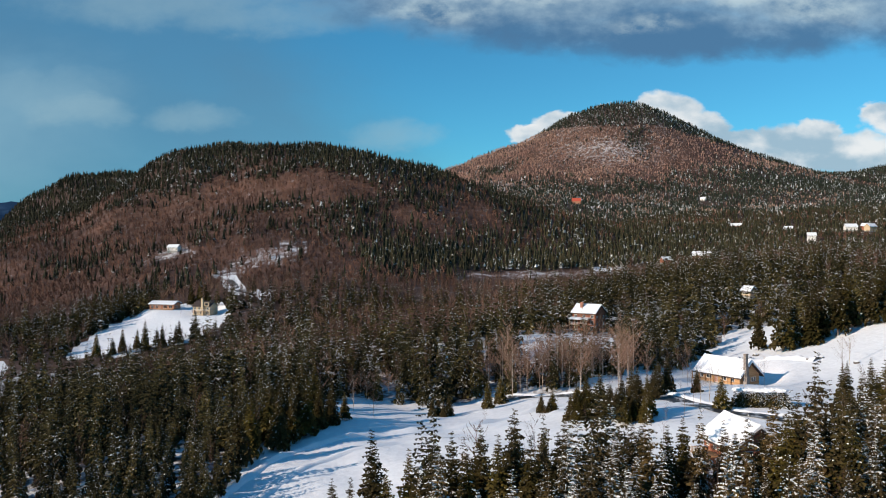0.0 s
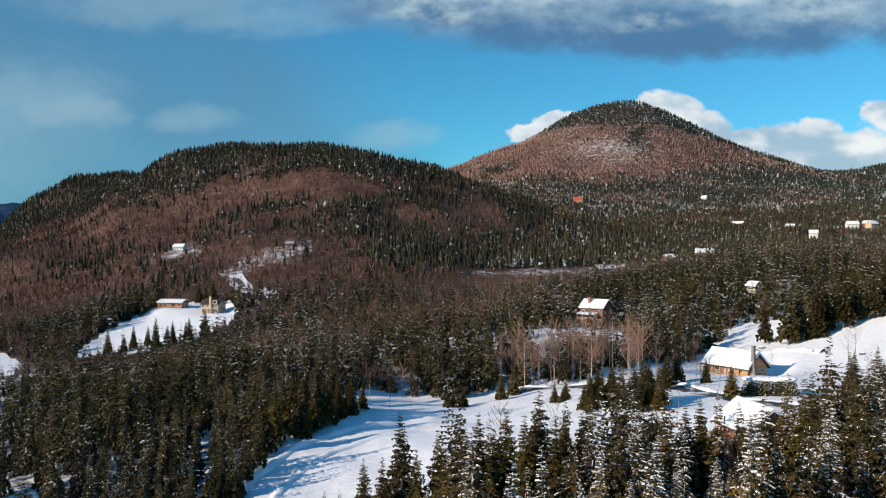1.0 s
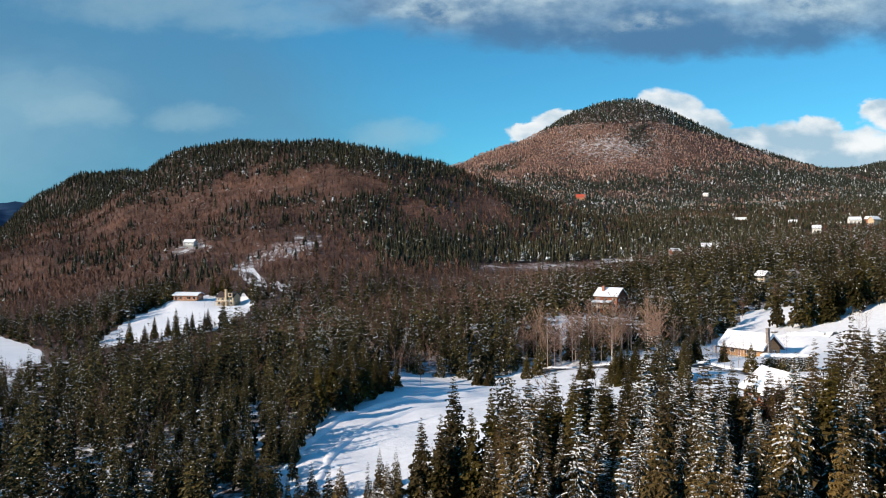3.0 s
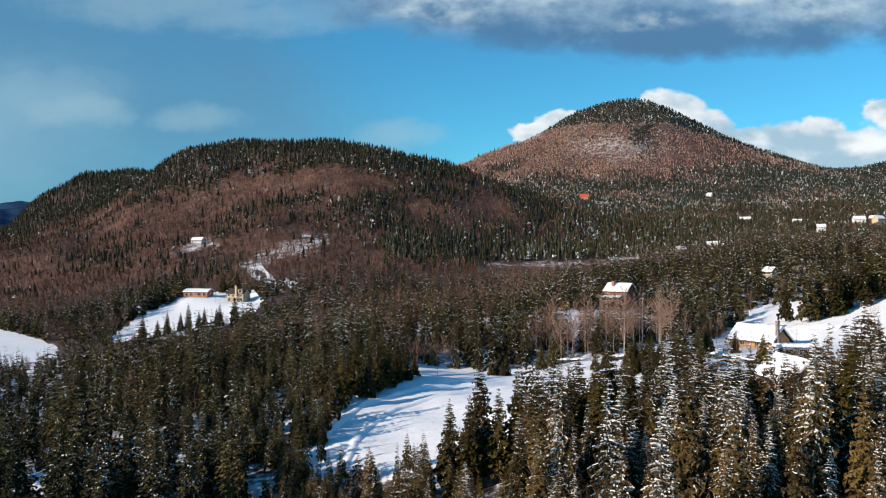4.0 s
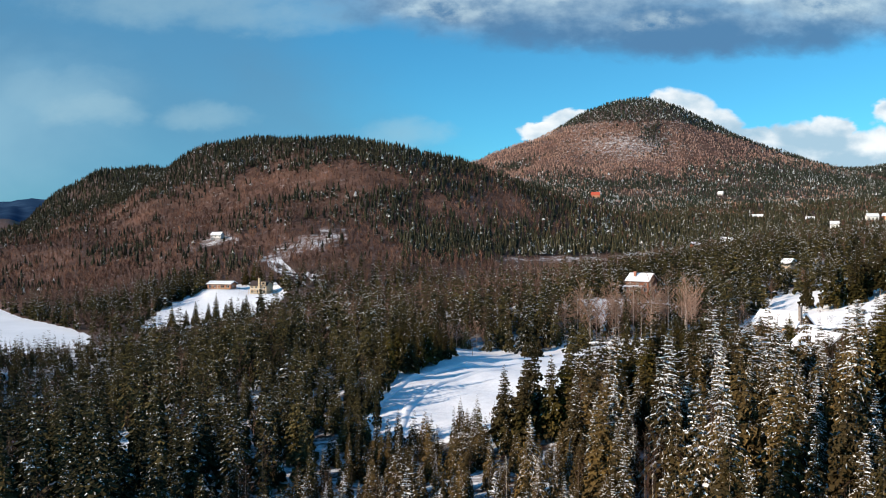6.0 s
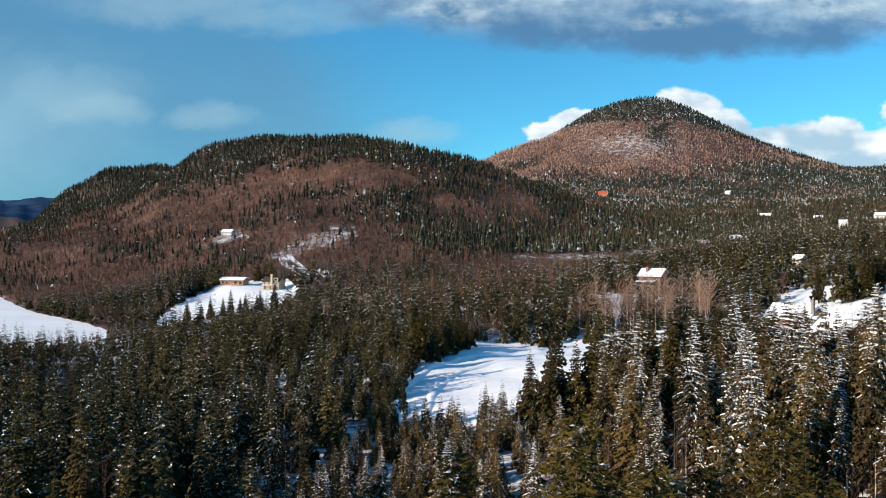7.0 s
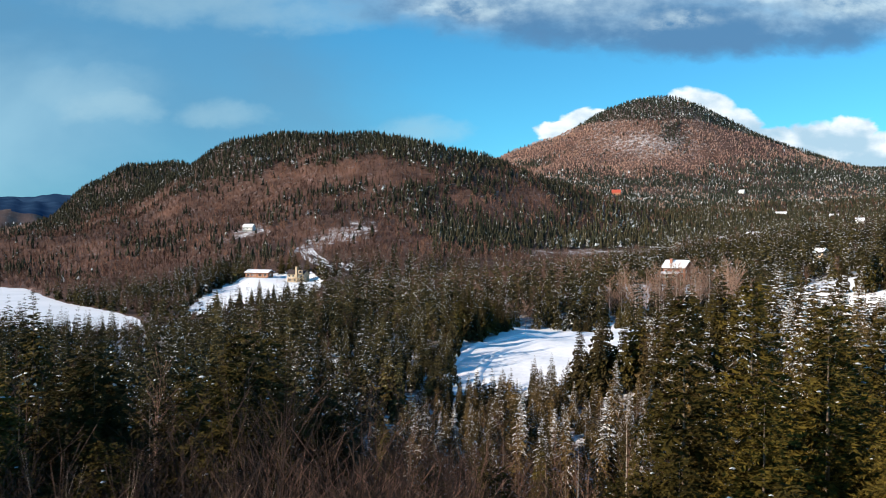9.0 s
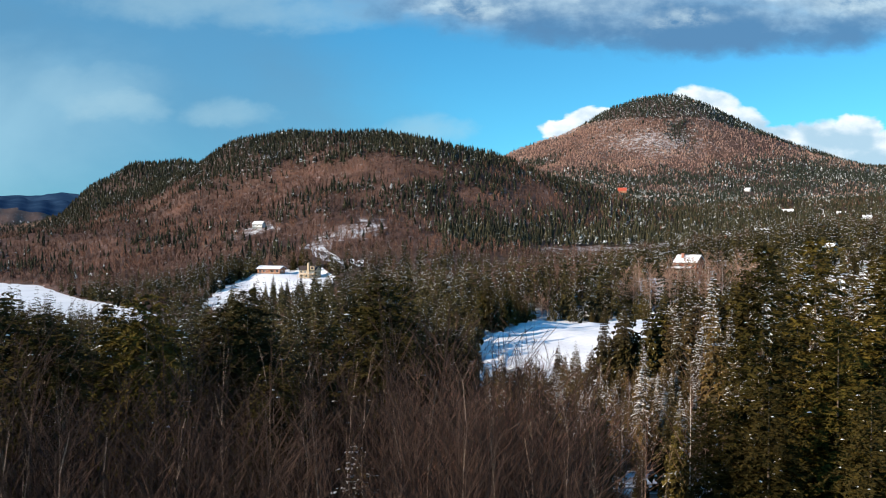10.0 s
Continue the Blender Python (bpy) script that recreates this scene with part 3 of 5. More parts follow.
def feathery_fir(rng, height, width, whorls, per, snow, blunt=0.66):
    """A fir seen from close by: boughs set on both sides with fine needled twigs, and tufts of snow on a few."""
    V, F, W = [], [], []
    for w in range(whorls):
        f = min(max((w + rng.uniform(-0.4, 0.4)) / whorls, 0), 1)
        z = height * (0.1 + 0.89 * f)
        reach = width * 0.5 * (1 - f) ** blunt * rng.uniform(0.7, 1.1) + 0.4
        n = max(5, int(per * (1 - 0.45 * f)))
        turn = rng.uniform(0, 6.28)
        for b in range(n):
            a = turn + 6.283 * (b + rng.uniform(-0.4, 0.4)) / n
            L = reach * rng.uniform(0.55, 1.15)
            rise, droop = L * rng.uniform(0.0, 0.3), L * rng.uniform(0.05, 0.5)
            c, s = math.cos(a), math.sin(a)
            z1 = z + rng.uniform(-0.4, 0.4) * height / whorls

            def at(along, side, dz):
                V.append((c * along - s * side, s * along + c * side, z1 + dz))
                return len(V) - 1
            m = max(5, int(L / 0.16))
            for k in range(m):
                t = (k + rng.uniform(0, 1)) / m
                if t < 0.2:
                    continue
                p, d = L * t, rise * math.sin(2.6 * t) - droop * t * t
                twig = (0.16 + 0.26 * L * (1.05 - t)) * rng.uniform(0.6, 1.1)
                for side in (-1, 1, 0):
                    out, on = side * twig * rng.uniform(0.5, 0.95), twig * rng.uniform(0.35, 0.95)
                    down = twig * rng.uniform(-0.35, 0.55)
                    for j in range(3):
                        g = rng.uniform(0.0, 0.3)
                        q = rng.uniform(0.025, 0.055)
                        e = (p + on + rng.uniform(-0.1, 0.1), out + rng.uniform(-0.1, 0.1), d - down + rng.uniform(-0.1, 0.06))
                        F.append((at(p + on * g - q, out * g + q, d - down * g), at(p + on * g + q, out * g - q, d - down * g - q), at(*e)))
            W += [0] * (len(F) - len(W))
            if rng.uniform() < snow:
                p, d, q = L * 0.8, rise * 0.8 - droop * 0.64, rng.uniform(0.05, 0.13)
                ring = [at(p + q * math.cos(j) * 1.4, q * math.sin(j), d + 0.02) for j in range(6)]
                top = at(p, 0, d + q * 0.7)
                F += [(ring[j], ring[(j + 1) % 6], top) for j in range(6)]
                W += [1] * (len(F) - len(W))
    return np.array(V), np.array(F), np.array(W)


def cone_tree(rng, height, width, tiers, sides):
    """A far-off conifer: ragged skirts one above the other."""
    V, F = [], []
    for t in range(tiers):
        z0, z1 = height * (0.1 + 0.8 * t / tiers), height * min(1.0, (0.1 + 0.8 * t / tiers) + 1.25 / tiers)
        r = width * 0.5 * (1 - t / (tiers + 0.4))
        top = len(V)
        V.append((0, 0, z1))
        turn = rng.uniform(0, 6)
        for s in range(sides):
            a = turn + 6.283 * s / sides
            q = r * rng.uniform(0.55, 1.25)
            V.append((q * math.cos(a), q * math.sin(a), z0 + rng.uniform(-0.1, 0.12) * height / tiers))
        for s in range(sides):
            F.append((top, top + 1 + s, top + 1 + (s + 1) % sides))
    return np.array(V), np.array(F)


def tube(V, F, p, q, r0, r1, sides=3):
    p, q = np.array(p, float), np.array(q, float)
    d = q - p
    d /= np.linalg.norm(d) + 1e-9
    a = np.cross(d, (0.3, 0.9, 0.2))
    a /= np.linalg.norm(a) + 1e-9
    b = np.cross(d, a)
    i = len(V)
    for c, r in ((p, r0), (q, r1)):
        for s in range(sides):
            t = 6.283 * s / sides
            V.append(tuple(c + r * (math.cos(t) * a + math.sin(t) * b)))
    for s in range(sides):
        n = (s + 1) % sides
        F.append((i + s, i + n, i + sides + n))
        F.append((i + s, i + sides + n, i + sides + s))


def bare_tree(rng, height, limbs, twigs, thick, flat, fine=0.09):
    """A leafless tree: stem, rising limbs, twigs. flat: twigs as slivers, for those far off."""
    V, F = [], []
    lean = np.array((rng.uniform(-0.06, 0.06), rng.uniform(-0.06, 0.06), 1.0))

    def sliver(p, q, w):
        p, q = np.array(p), np.array(q)
        side = np.cross(q - p, (rng.uniform(-1, 1), rng.uniform(-1, 1), 0.2))
        side *= w / (np.linalg.norm(side) + 1e-9)
        i = len(V)
        V.extend([tuple(p - side), tuple(p + side), tuple(q)])
        F.append((i, i + 1, i + 2))
    if flat:
        sliver((0, 0, 0), lean * height, thick)
    else:
        steps = 5
        for k in range(steps):
            tube(V, F, lean * height * k / steps, lean * height * (k + 1) / steps, thick * (1.05 - k / steps), thick * (1.05 - (k + 1) / steps), 5)
    for _ in range(limbs):
        f = rng.uniform(0.22, 0.93)
        base = lean * height * f
        a = rng.uniform(0, 6.283)
        L = height * rng.uniform(0.16, 0.36) * (1.25 - f)
        rise = rng.uniform(0.7, 1.9)
        tip = base + np.array((math.cos(a), math.sin(a), rise)) * L / math.hypot(1, rise) * 1.2
        if flat:
            sliver(base, tip, thick * 0.75)
        else:
            tube(V, F, base, tip, thick * 0.32 * (1.1 - f), 0.012, 3)
        for _ in range(twigs):
            g = rng.uniform(0.25, 1)
            b2 = base + (tip - base) * g
            a2 = a + rng.uniform(-1.1, 1.1)
            l2 = L * rng.uniform(0.25, 0.55)
            t2 = b2 + np.array((math.cos(a2), math.sin(a2), rng.uniform(0.5, 2.2))) * l2 * 0.6
            sliver(b2, t2, thick * (0.5 if flat else fine))
    return np.array(V), np.array(F)


def bare_crown(rng, height, width, boughs, w):
    """A leafless hardwood far off: a thin stem and a rounded crown of slivers."""
    V, F = [], []

    def sliver(p, q, r):
        p, q = np.array(p), np.array(q)
        side = np.cross(q - p, (rng.uniform(-1, 1), rng.uniform(-1, 1), 0.3))
        side *= r / (np.linalg.norm(side) + 1e-9)
        V.extend([tuple(p - side), tuple(p + side), tuple(q)])
        F.append((len(V) - 3, len(V) - 2, len(V) - 1))
    sliver((0, 0, -0.3), (0, 0, height * 0.85), w * 1.3)
    for _ in range(boughs):
        a, e = rng.uniform(0, 6.283), rng.uniform(-0.35, 1.0)
        r = math.sqrt(max(0, 1 - e * e)) * rng.uniform(0.6, 1.05)
        tip = np.array((math.cos(a) * r * width / 2, math.sin(a) * r * width / 2, height * (0.6 + 0.4 * e)))
        foot = np.array((0, 0, height * (0.28 + 0.4 * max(e, 0) * rng.uniform(0.5, 1))))
        sliver(foot + (tip - foot) * rng.uniform(0, 0.4), tip, w)
    return np.array(V), np.array(F)


def bush_tree(rng, height, stems, limbs, twigs):
    """A clump of slim leafless stems fanning from one root, thick with fine twigs."""
    V, F, n = [], [], 0
    for k in range(stems):
        v, f = bare_tree(rng, height * rng.uniform(0.7, 1.05), limbs, twigs, 0.035, False)
        a, lean = 6.283 * k / stems + rng.uniform(-0.5, 0.5), rng.uniform(0.02, 0.2)
        v = v + np.column_stack([math.cos(a) * lean * v[:, 2], math.sin(a) * lean * v[:, 2], -0.3 * lean * lean * v[:, 2]])
        V.append(v)
        F.append(f + n)
        n += len(v)
    return np.concatenate(V), np.concatenate(F)


def scatter(templates, spots, rng):
    """Copies templates (verts, faces, and which material a face takes) to spots (x, y, z, size), turned at random."""
    VV, FF, WW, TT, n = [], [], [], [], 0
    pick = rng.integers(0, len(templates), len(spots))
    turn = rng.uniform(0, 6.283, len(spots))
    slim = rng.uniform(0.8, 1.25, len(spots))
    for k, (tv, tf, *tw) in enumerate(templates):
        idx = np.nonzero(pick == k)[0]
        if not len(idx):
            continue
        c, s, sc = np.cos(turn[idx])[:, None], np.sin(turn[idx])[:, None], spots[idx, 3][:, None]
        w = sc * slim[idx][:, None]
        x = (tv[:, 0] * c - tv[:, 1] * s) * w + spots[idx, 0][:, None]
        y = (tv[:, 0] * s + tv[:, 1] * c) * w + spots[idx, 1][:, None]
        z = tv[:, 2] * sc + spots[idx, 2][:, None]
        VV.append(np.stack([x, y, z], -1).reshape(-1, 3))
        FF.append((tf[None] + (np.arange(len(idx)) * len(tv))[:, None, None]).reshape(-1, 3) + n)
        WW.append(np.tile(tw[0] if tw else np.zeros(len(tf), np.int32), len(idx)))
        TT.append(np.repeat(rng.uniform(0, 1, len(idx)), len(tv)))
        n += len(idx) * len(tv)
    return np.concatenate(VV), np.concatenate(FF), np.concatenate(WW), np.concatenate(TT)


# ---- forest ----
# low regrowth in front of the road clearing, the lake shore and the tall house
YOUNG = [(-52, 2), (-46, 121), (-8, 121), (-6, 60), (-16, 4)]
EDGE = [(-78, 112), (-38, 112), (-36, 215), (-58, 215)]   # shorter trees along the track
ROAD_WOOD = [(60, 110), (70, 150), (96, 190), (120, 215), (150, 205), (118, 112)]   # shorter trees beyond the road
SHORE_WOOD = [(-235, 290), (-120, 150), (-90, 150), (-150, 290)]   # shorter trees towards the lake
LOW = [[(-300, 290), (-180, 290), (-120, 400), (-140, 432), (-200, 424), (-240, 400)], [(30, 262), (62, 262), (70, 326), (44, 326)], [(-150, 440), (-120, 440), (-110, 520), (-128, 520)], [(26, 86), (37, 86), (44, 121), (28, 125)], [(10, 612), (190, 612), (190, 700), (10, 700)], [(185, 640), (270, 640), (262, 705), (190, 705)]]
rng = np.random.default_rng(7)


def hidden(x, y, z, tall):
    """True where the land in front hides even the tree's top from all of the flight."""
    out = np.ones(len(x), bool)
    for ex, ey, ez in ((0, 0, 0), (-40, -44, -19), (-20, -22, -9)):
        slope = (z + tall + 2 - ez) / np.hypot(x - ex, y - ey)
        best = np.full(len(x), -9.0)
        for f in np.linspace(0.25, 0.97, 24):
            zx = land_fast(ex + (x - ex) * f, ey + (y - ey) * f) + 5
            best = np.maximum(best, (zx - ez) / (np.hypot(x - ex, y - ey) * f))
        out &= slope < best
    return out


GX, GY = np.linspace(-1500, 2400, 391), np.linspace(-120, 3700, 383)
GRID = land(*[g.ravel() for g in np.meshgrid(GX, GY)]).reshape(len(GY), len(GX))


def land_fast(x, y):
    fx, fy = np.clip((x - GX[0]) / (GX[1] - GX[0]), 0, len(GX) - 1.001), np.clip((y - GY[0]) / (GY[1] - GY[0]), 0, len(GY) - 1.001)
    i, j = fx.astype(int), fy.astype(int)
    u, v = fx - i, fy - j
    return GRID[j, i] * (1 - u) * (1 - v) + GRID[j, i + 1] * u * (1 - v) + GRID[j + 1, i] * (1 - u) * v + GRID[j + 1, i + 1] * u * v


def spots(y0, y1, step, spread=0.64, margin=45):
    """Tree places on a shaken grid, clear of open ground, with the leafless ones told apart."""
    w = y1 * spread + margin
    gx, gy = np.meshgrid(np.arange(-w, w, step), np.arange(y0, y1, step))
    x = gx.ravel() + rng.uniform(-0.5, 0.5, gx.size) * step
    y = gy.ravel() + rng.uniform(-0.5, 0.5, gx.size) * step
    ok = (np.abs(x + 15) < (y + 45) * spread + margin) & ~is_open(x, y)
    for px, py, r, _ in PADS:
        ok &= np.hypot(x - px, y - py) > r
    x, y = x[ok], y[ok]
    z = land(x, y) if y1 < 700 else land_fast(x, y)
    if y1 > 300:
        vis = ~hidden(x, y, z, 14)
        x, y, z = x[vis], y[vis], z[vis]
    thin = is_thin(x, y) & (rng.uniform(0, 1, len(x)) < 0.35)
    x, y, z = x[~thin], y[~thin], z[~thin]
    bare = rng.uniform(0, 1, len(x)) < bare_share(x, y, z)
    size = np.clip(rng.normal(0.86, 0.23, len(x)), 0.35, 1.25)
    size = np.where(near_poly(x, y, YOUNG), size * np.where(y < 82, 0.62, 0.42), size)
    for low in LOW:
        size = np.where(near_poly(x, y, low), size * 0.45, size)
    size = np.where(near_poly(x, y, ROAD_WOOD), size * 0.55, size)
    size = np.where(near_poly(x, y, EDGE) | near_poly(x, y, SHORE_WOOD), size * 0.68, size)
    lot = np.zeros(len(x), bool)
    for cx, cy in COTTAGES:
        n = math.hypot(cx, cy)
        along, side = ((cx - x) * cx + (cy - y) * cy) / n, np.abs((cx - x) * cy - (cy - y) * cx) / n
        lot |= (side < 11) & (along > -9) & (along < 13)
        size = np.where((side < 12) & (along > 0) & (along < 0.06 * n), size * 0.45, size)
    s = np.column_stack([x, y, z - 0.2, size])[~lot]
    bare = bare[~lot]
    return s[~bare], s[bare]


def forest(name, label, templates, where, mat):
    v, f, w, tone = scatter(templates, where, rng)
    tagged(new(name, raw_mesh(name, v, f, [mat, M_BOUGHSNOW], False, w, tone)), label, "forest", kind="stuff")


BELTS = [  # from, to, spacing, conifer maker, bare maker
    (112, 270, 5.6, lambda r: spruce(r, 18.5, 5.0, 24, 7, 2, 0.13), lambda r: bare_tree(r, 14, 24, 6, 0.06, True)),
    (270, 620, 6.2, lambda r: spruce(r, 17.5, 5.2, 13, 6, 1, 0.16), lambda r: bare_crown(r, 12, 6.5, 30, 0.10)),
    (620, 1500, 6.0, lambda r: cone_tree(r, 11.5, 5.2, 4, 5), lambda r: bare_crown(r, 9, 6.5, 12, 0.26)),
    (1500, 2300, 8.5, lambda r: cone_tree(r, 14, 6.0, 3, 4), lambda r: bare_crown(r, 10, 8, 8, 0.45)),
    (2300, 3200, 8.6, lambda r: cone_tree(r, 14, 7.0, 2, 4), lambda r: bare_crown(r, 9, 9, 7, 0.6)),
]
for y0, y1, step, con, dec in BELTS:
    tr = np.random.default_rng(y0)
    a, b = spots(y0, y1, step)
    cones = [con(tr) for _ in range(10)]
    if y0 in (620, 1500):
        side = 30 + 0.35 * (a[:, 1] - 700) if y0 == 620 else np.full(len(a), -250)
        forest("frosted_forest", "frosted spruce forest on the plateau", cones, a[a[:, 0] > side], M_DUSTED if y0 == 620 else M_FROST)
        a = a[a[:, 0] <= side]
    forest("spruce_forest", "dense dark spruce forest dusted with snow", cones, a, M_NEEDLE if y0 < 600 else M_FARNEEDLE if y0 < 2000 else M_FROST)
    forest("bare_forest", "leafless brown hardwood forest in winter", [dec(tr) for _ in range(7)], b, M_TWIG if y0 < 600 else M_HILLTWIG if y0 < 1500 else M_HAZETWIG)


# ---- the trees that the flight passes nearest, each on its own ----
def part(name, me, parent, label=""):
    ob = new(name, me)
    ob.parent = parent
    if label:
        ob["label"] = label
    return ob


def stem_mesh(height, r, mat):
    V, F = [], []
    for k in range(5):
        tube(V, F, (0, 0, -0.5 + (height + 0.5) * k / 5), (0, 0, -0.5 + (height + 0.5) * (k + 1) / 5), r * (1.02 - k / 5), r * (1.02 - (k + 1) / 5), 7)
    return raw_mesh("trunk", V, F, mat, True)


def spruce_thing(seed, height, width, whorls, per, segs, snow, mat, label, blunt=0.85):
    r = np.random.default_rng(seed)
    root = new("snow_laden_spruce" if mat is M_LADEN else "spruce_tree")
    part("trunk", stem_mesh(height * 0.97, height * 0.011, M_BARK), root)
    v, f, w = spruce(r, height, width, whorls, per, segs, snow, blunt)
    part("crown", raw_mesh("crown", v, f, [mat, M_BOUGHSNOW], False, w), root)
    return tagged(root, label, "tree", "near spruces")


def fir_thing(seed, height, width, whorls, per, snow, mat, label, blunt=0.66):
    r = np.random.default_rng(seed)
    root = new("fir_tree")
    part("trunk", stem_mesh(height * 0.97, height * 0.011, M_BARK), root)
    v, f, w = feathery_fir(r, height, width, whorls, per, snow, blunt)
    part("crown", raw_mesh("crown", v, f, [mat, M_BOUGHSNOW], False, w), root)
    return tagged(root, label, "tree", "firs on the brow")


def bare_thing(seed, height, birch):
    r = np.random.default_rng(seed)
    root = new("birch_tree" if birch else "bare_tree")
    part("trunk", stem_mesh(height * 0.95, height * 0.006, M_BIRCH if birch else M_BARK), root)
    v, f = bare_tree(r, height, 40, 7, height * 0.004, False)
    part("crown", raw_mesh("crown", v, f, M_TWIG), root)
    return tagged(root, "slender leafless birch with pale bark" if birch else "leafless brown tree with fine rising twigs", "tree", "near bare trees")


def pale_thing(seed, height):
    r = np.random.default_rng(seed)
    root = new("birch_tree")
    part("trunk", stem_mesh(height * 0.95, height * 0.0055, M_BIRCH), root)
    v, f = bare_tree(r, height, 46, 12, height * 0.0045, False, 0.42)
    part("crown", raw_mesh("crown", v, f, M_PALETWIG), root)
    return tagged(root, "sunlit leafless birch with pinkish tan twigs", "tree", "birch grove by the road")


SPRUCES = [spruce_thing(s, 16, 4.9, 38, 11, 3, 0.035, M_SPRUCE, "dark green spruce with a little snow on its boughs") for s in range(6)]
FIRS = [fir_thing(20 + s, 16, 6.0, 28, 9, 0.02, M_SPRUCE, "dark olive fir on the slope with a little snow") for s in range(4)]
LADENS = [spruce_thing(40 + s, 16, 5.0, 36, 10, 4, 0.34, M_LADEN, "sunlit spruce with much snow on its drooping boughs") for s in range(9)]
BROWS = [fir_thing(30 + s, 16, 8.0, 44, 14, 0.05, M_GREEN, "dense dark olive fir on the brow with tufts of snow") for s in range(4)]
BROADS = [fir_thing(35 + s, 16, 11.0, 44, 17, 0.04, M_GREEN, "broad dark fir on the brow with tufts of snow", 0.55) for s in range(3)]
BARES = [bare_thing(50 + s, 13, s == 0) for s in range(5)]
used = set()


def plant(pool, x, y, size, turn, wide=1.0):
    m = pose(x, y, land1(x, y) - 0.15, 0, 0, turn)
    src = pool[int(rng.integers(0, len(pool)))]
    ob = src if src.name not in used else copy_thing(src, m)
    used.add(src.name)
    ob.matrix_basis = m
    ob.scale = (wide * size * rng.uniform(0.9, 1.15), wide * size * rng.uniform(0.9, 1.15), size)


# spruces that stand out: x, y, height
ROADSIDE = [
    (72, 268, 7), (112, 263, 20), (116, 267, 23), (121, 263, 22), (126, 269, 24), (131, 265, 22), (137, 271, 23), (143, 267, 20), (150, 273, 22), (158, 270, 21), (165, 276, 22),
    (107, 271, 15), (173, 272, 21), (147, 262, 16),
]
FIELD_EDGE = [
    (-144, 436, 14), (-151, 430, 13), (-158, 424, 17), (-168, 419, 14), (-180, 415, 14), (-137, 442, 16), (-163, 426, 12), (-147, 440, 11), (-174, 421, 10), (-155, 433, 10), (-178, 566, 17), (-172, 568, 19), (-168, 565, 16), (-216, 556, 18),
    (-221, 548, 20), (-226, 556, 19), (-219, 538, 19), (-224, 528, 20), (-221, 518, 18), (-228, 540, 21), (-222, 505, 18), (-226, 494, 19),
]
FRONT = [
    (-15, 108, 14), (-10, 113, 18.5), (-4.5, 106, 17), (-1.5, 104, 17), (-7.5, 105, 15), (11, 100, 16.5), (7, 101, 17.5), (3, 103, 16), (-12, 104, 15), (14.5, 101, 16), (1.2, 107, 17.5), (5, 106, 17), (9.2, 103, 19.5), (13, 104, 14), (16, 105, 17), (19, 110, 13), (24.5, 104, 15), (22, 106, 12),
    (30, 107, 13), (33, 110, 13.5), (27, 112, 11), (12, 132, 10), (16, 126, 11), (24, 124, 10), (31, 126, 9), (36, 112, 9), (33, 107, 9), (38, 104, 9),
]
RIGHT_WOOD = [
    (62, 112, 18), (41, 112, 9), (66, 118, 17), (71, 124, 18), (76, 130, 16), (64, 104, 19), (72, 108, 20), (80, 116, 18), (66, 96, 17), (40, 93, 15), (43, 97, 17),
    (46, 92, 17.5), (50, 98, 16.5), (53, 92, 18), (57, 97, 17), (48, 86, 17), (55, 86, 18), (61, 90, 18), (66, 88, 18), (60, 82, 18), (70, 95, 18), (43, 84, 16),
    (64, 99, 17), (39, 110, 8), (41, 117, 7), (45, 113, 8.5),
]
CLEARING_EDGE = [
    (85, 170, 11.5), (87, 172, 12), (90, 168, 13.5), (93, 171, 10), (47, 199, 9), (51, 194, 7.5), (54, 202, 8), (-30, 196, 8), (-24, 195, 7), (-35, 188, 10),
    (-33, 176, 12), (-37, 170, 14), (-34, 166, 13), (-32, 170, 12), (-30, 175, 13), (-28, 181, 12), (-35, 173, 14), (-31, 186, 13), (-26, 187, 11), (-39, 162, 14), (-40, 156, 14), (-37, 179, 15), (-35, 193, 15), (-36, 203, 15), (-34, 212, 13), (-27, 190, 8), (62, 178, 8), (50, 206, 8), (57, 212, 9), (60, 214, 10), (66, 208, 7), (12, 214, 8), (16, 222, 9),
]
# tight clumps of low spruces on the clearing: x, y, how many, radius, height
for cx, cy, n, r, tall in ((31, 177, 9, 4.2, 8.5), (40, 171, 11, 5.0, 9.5), (0, 207, 5, 3.0, 6.5), (37, 196, 7, 5.0, 8.0), (25, 192, 4, 3.0, 6.0)):
    for i in range(n):
        q, s = 2.4 * i, r * math.sqrt((i + 0.3) / n)
        CLEARING_EDGE.append((cx + s * math.cos(q), cy + s * math.sin(q), tall * (0.55 + 0.45 * ((i * 0.618) % 1))))
for x, y, h in ROADSIDE + FIELD_EDGE + FRONT + RIGHT_WOOD + CLEARING_EDGE:
    plant(SPRUCES, x, y, h / 16, rng.uniform(0, 360), 1.6 if h < 10.5 else 1.15)
# a grove of bare birches and maples by the road, and single ones
PALES = [pale_thing(70 + s, 15) for s in range(4)]
GROVE = [(14 + 1.35 * i + 3 * math.sin(i * 2.3), 240 + 9 * math.sin(i * 1.7) + 4 * math.cos(i * 3.1), 16.5 + 3.5 * math.sin(i * 5.1)) for i in range(34)]
GROVE += [(-27 + 2.2 * i, 238 + 3 * math.sin(i * 2.0), 9 + 2 * math.sin(i * 3.0)) for i in range(7)] + [(70 + 3 * i, 262 + 4 * math.sin(i * 2.0), 8 + 2 * math.sin(i * 3.0)) for i in range(5)]
for x, y, h in GROVE:
    plant(PALES, x, y, h / 15, rng.uniform(0, 360))
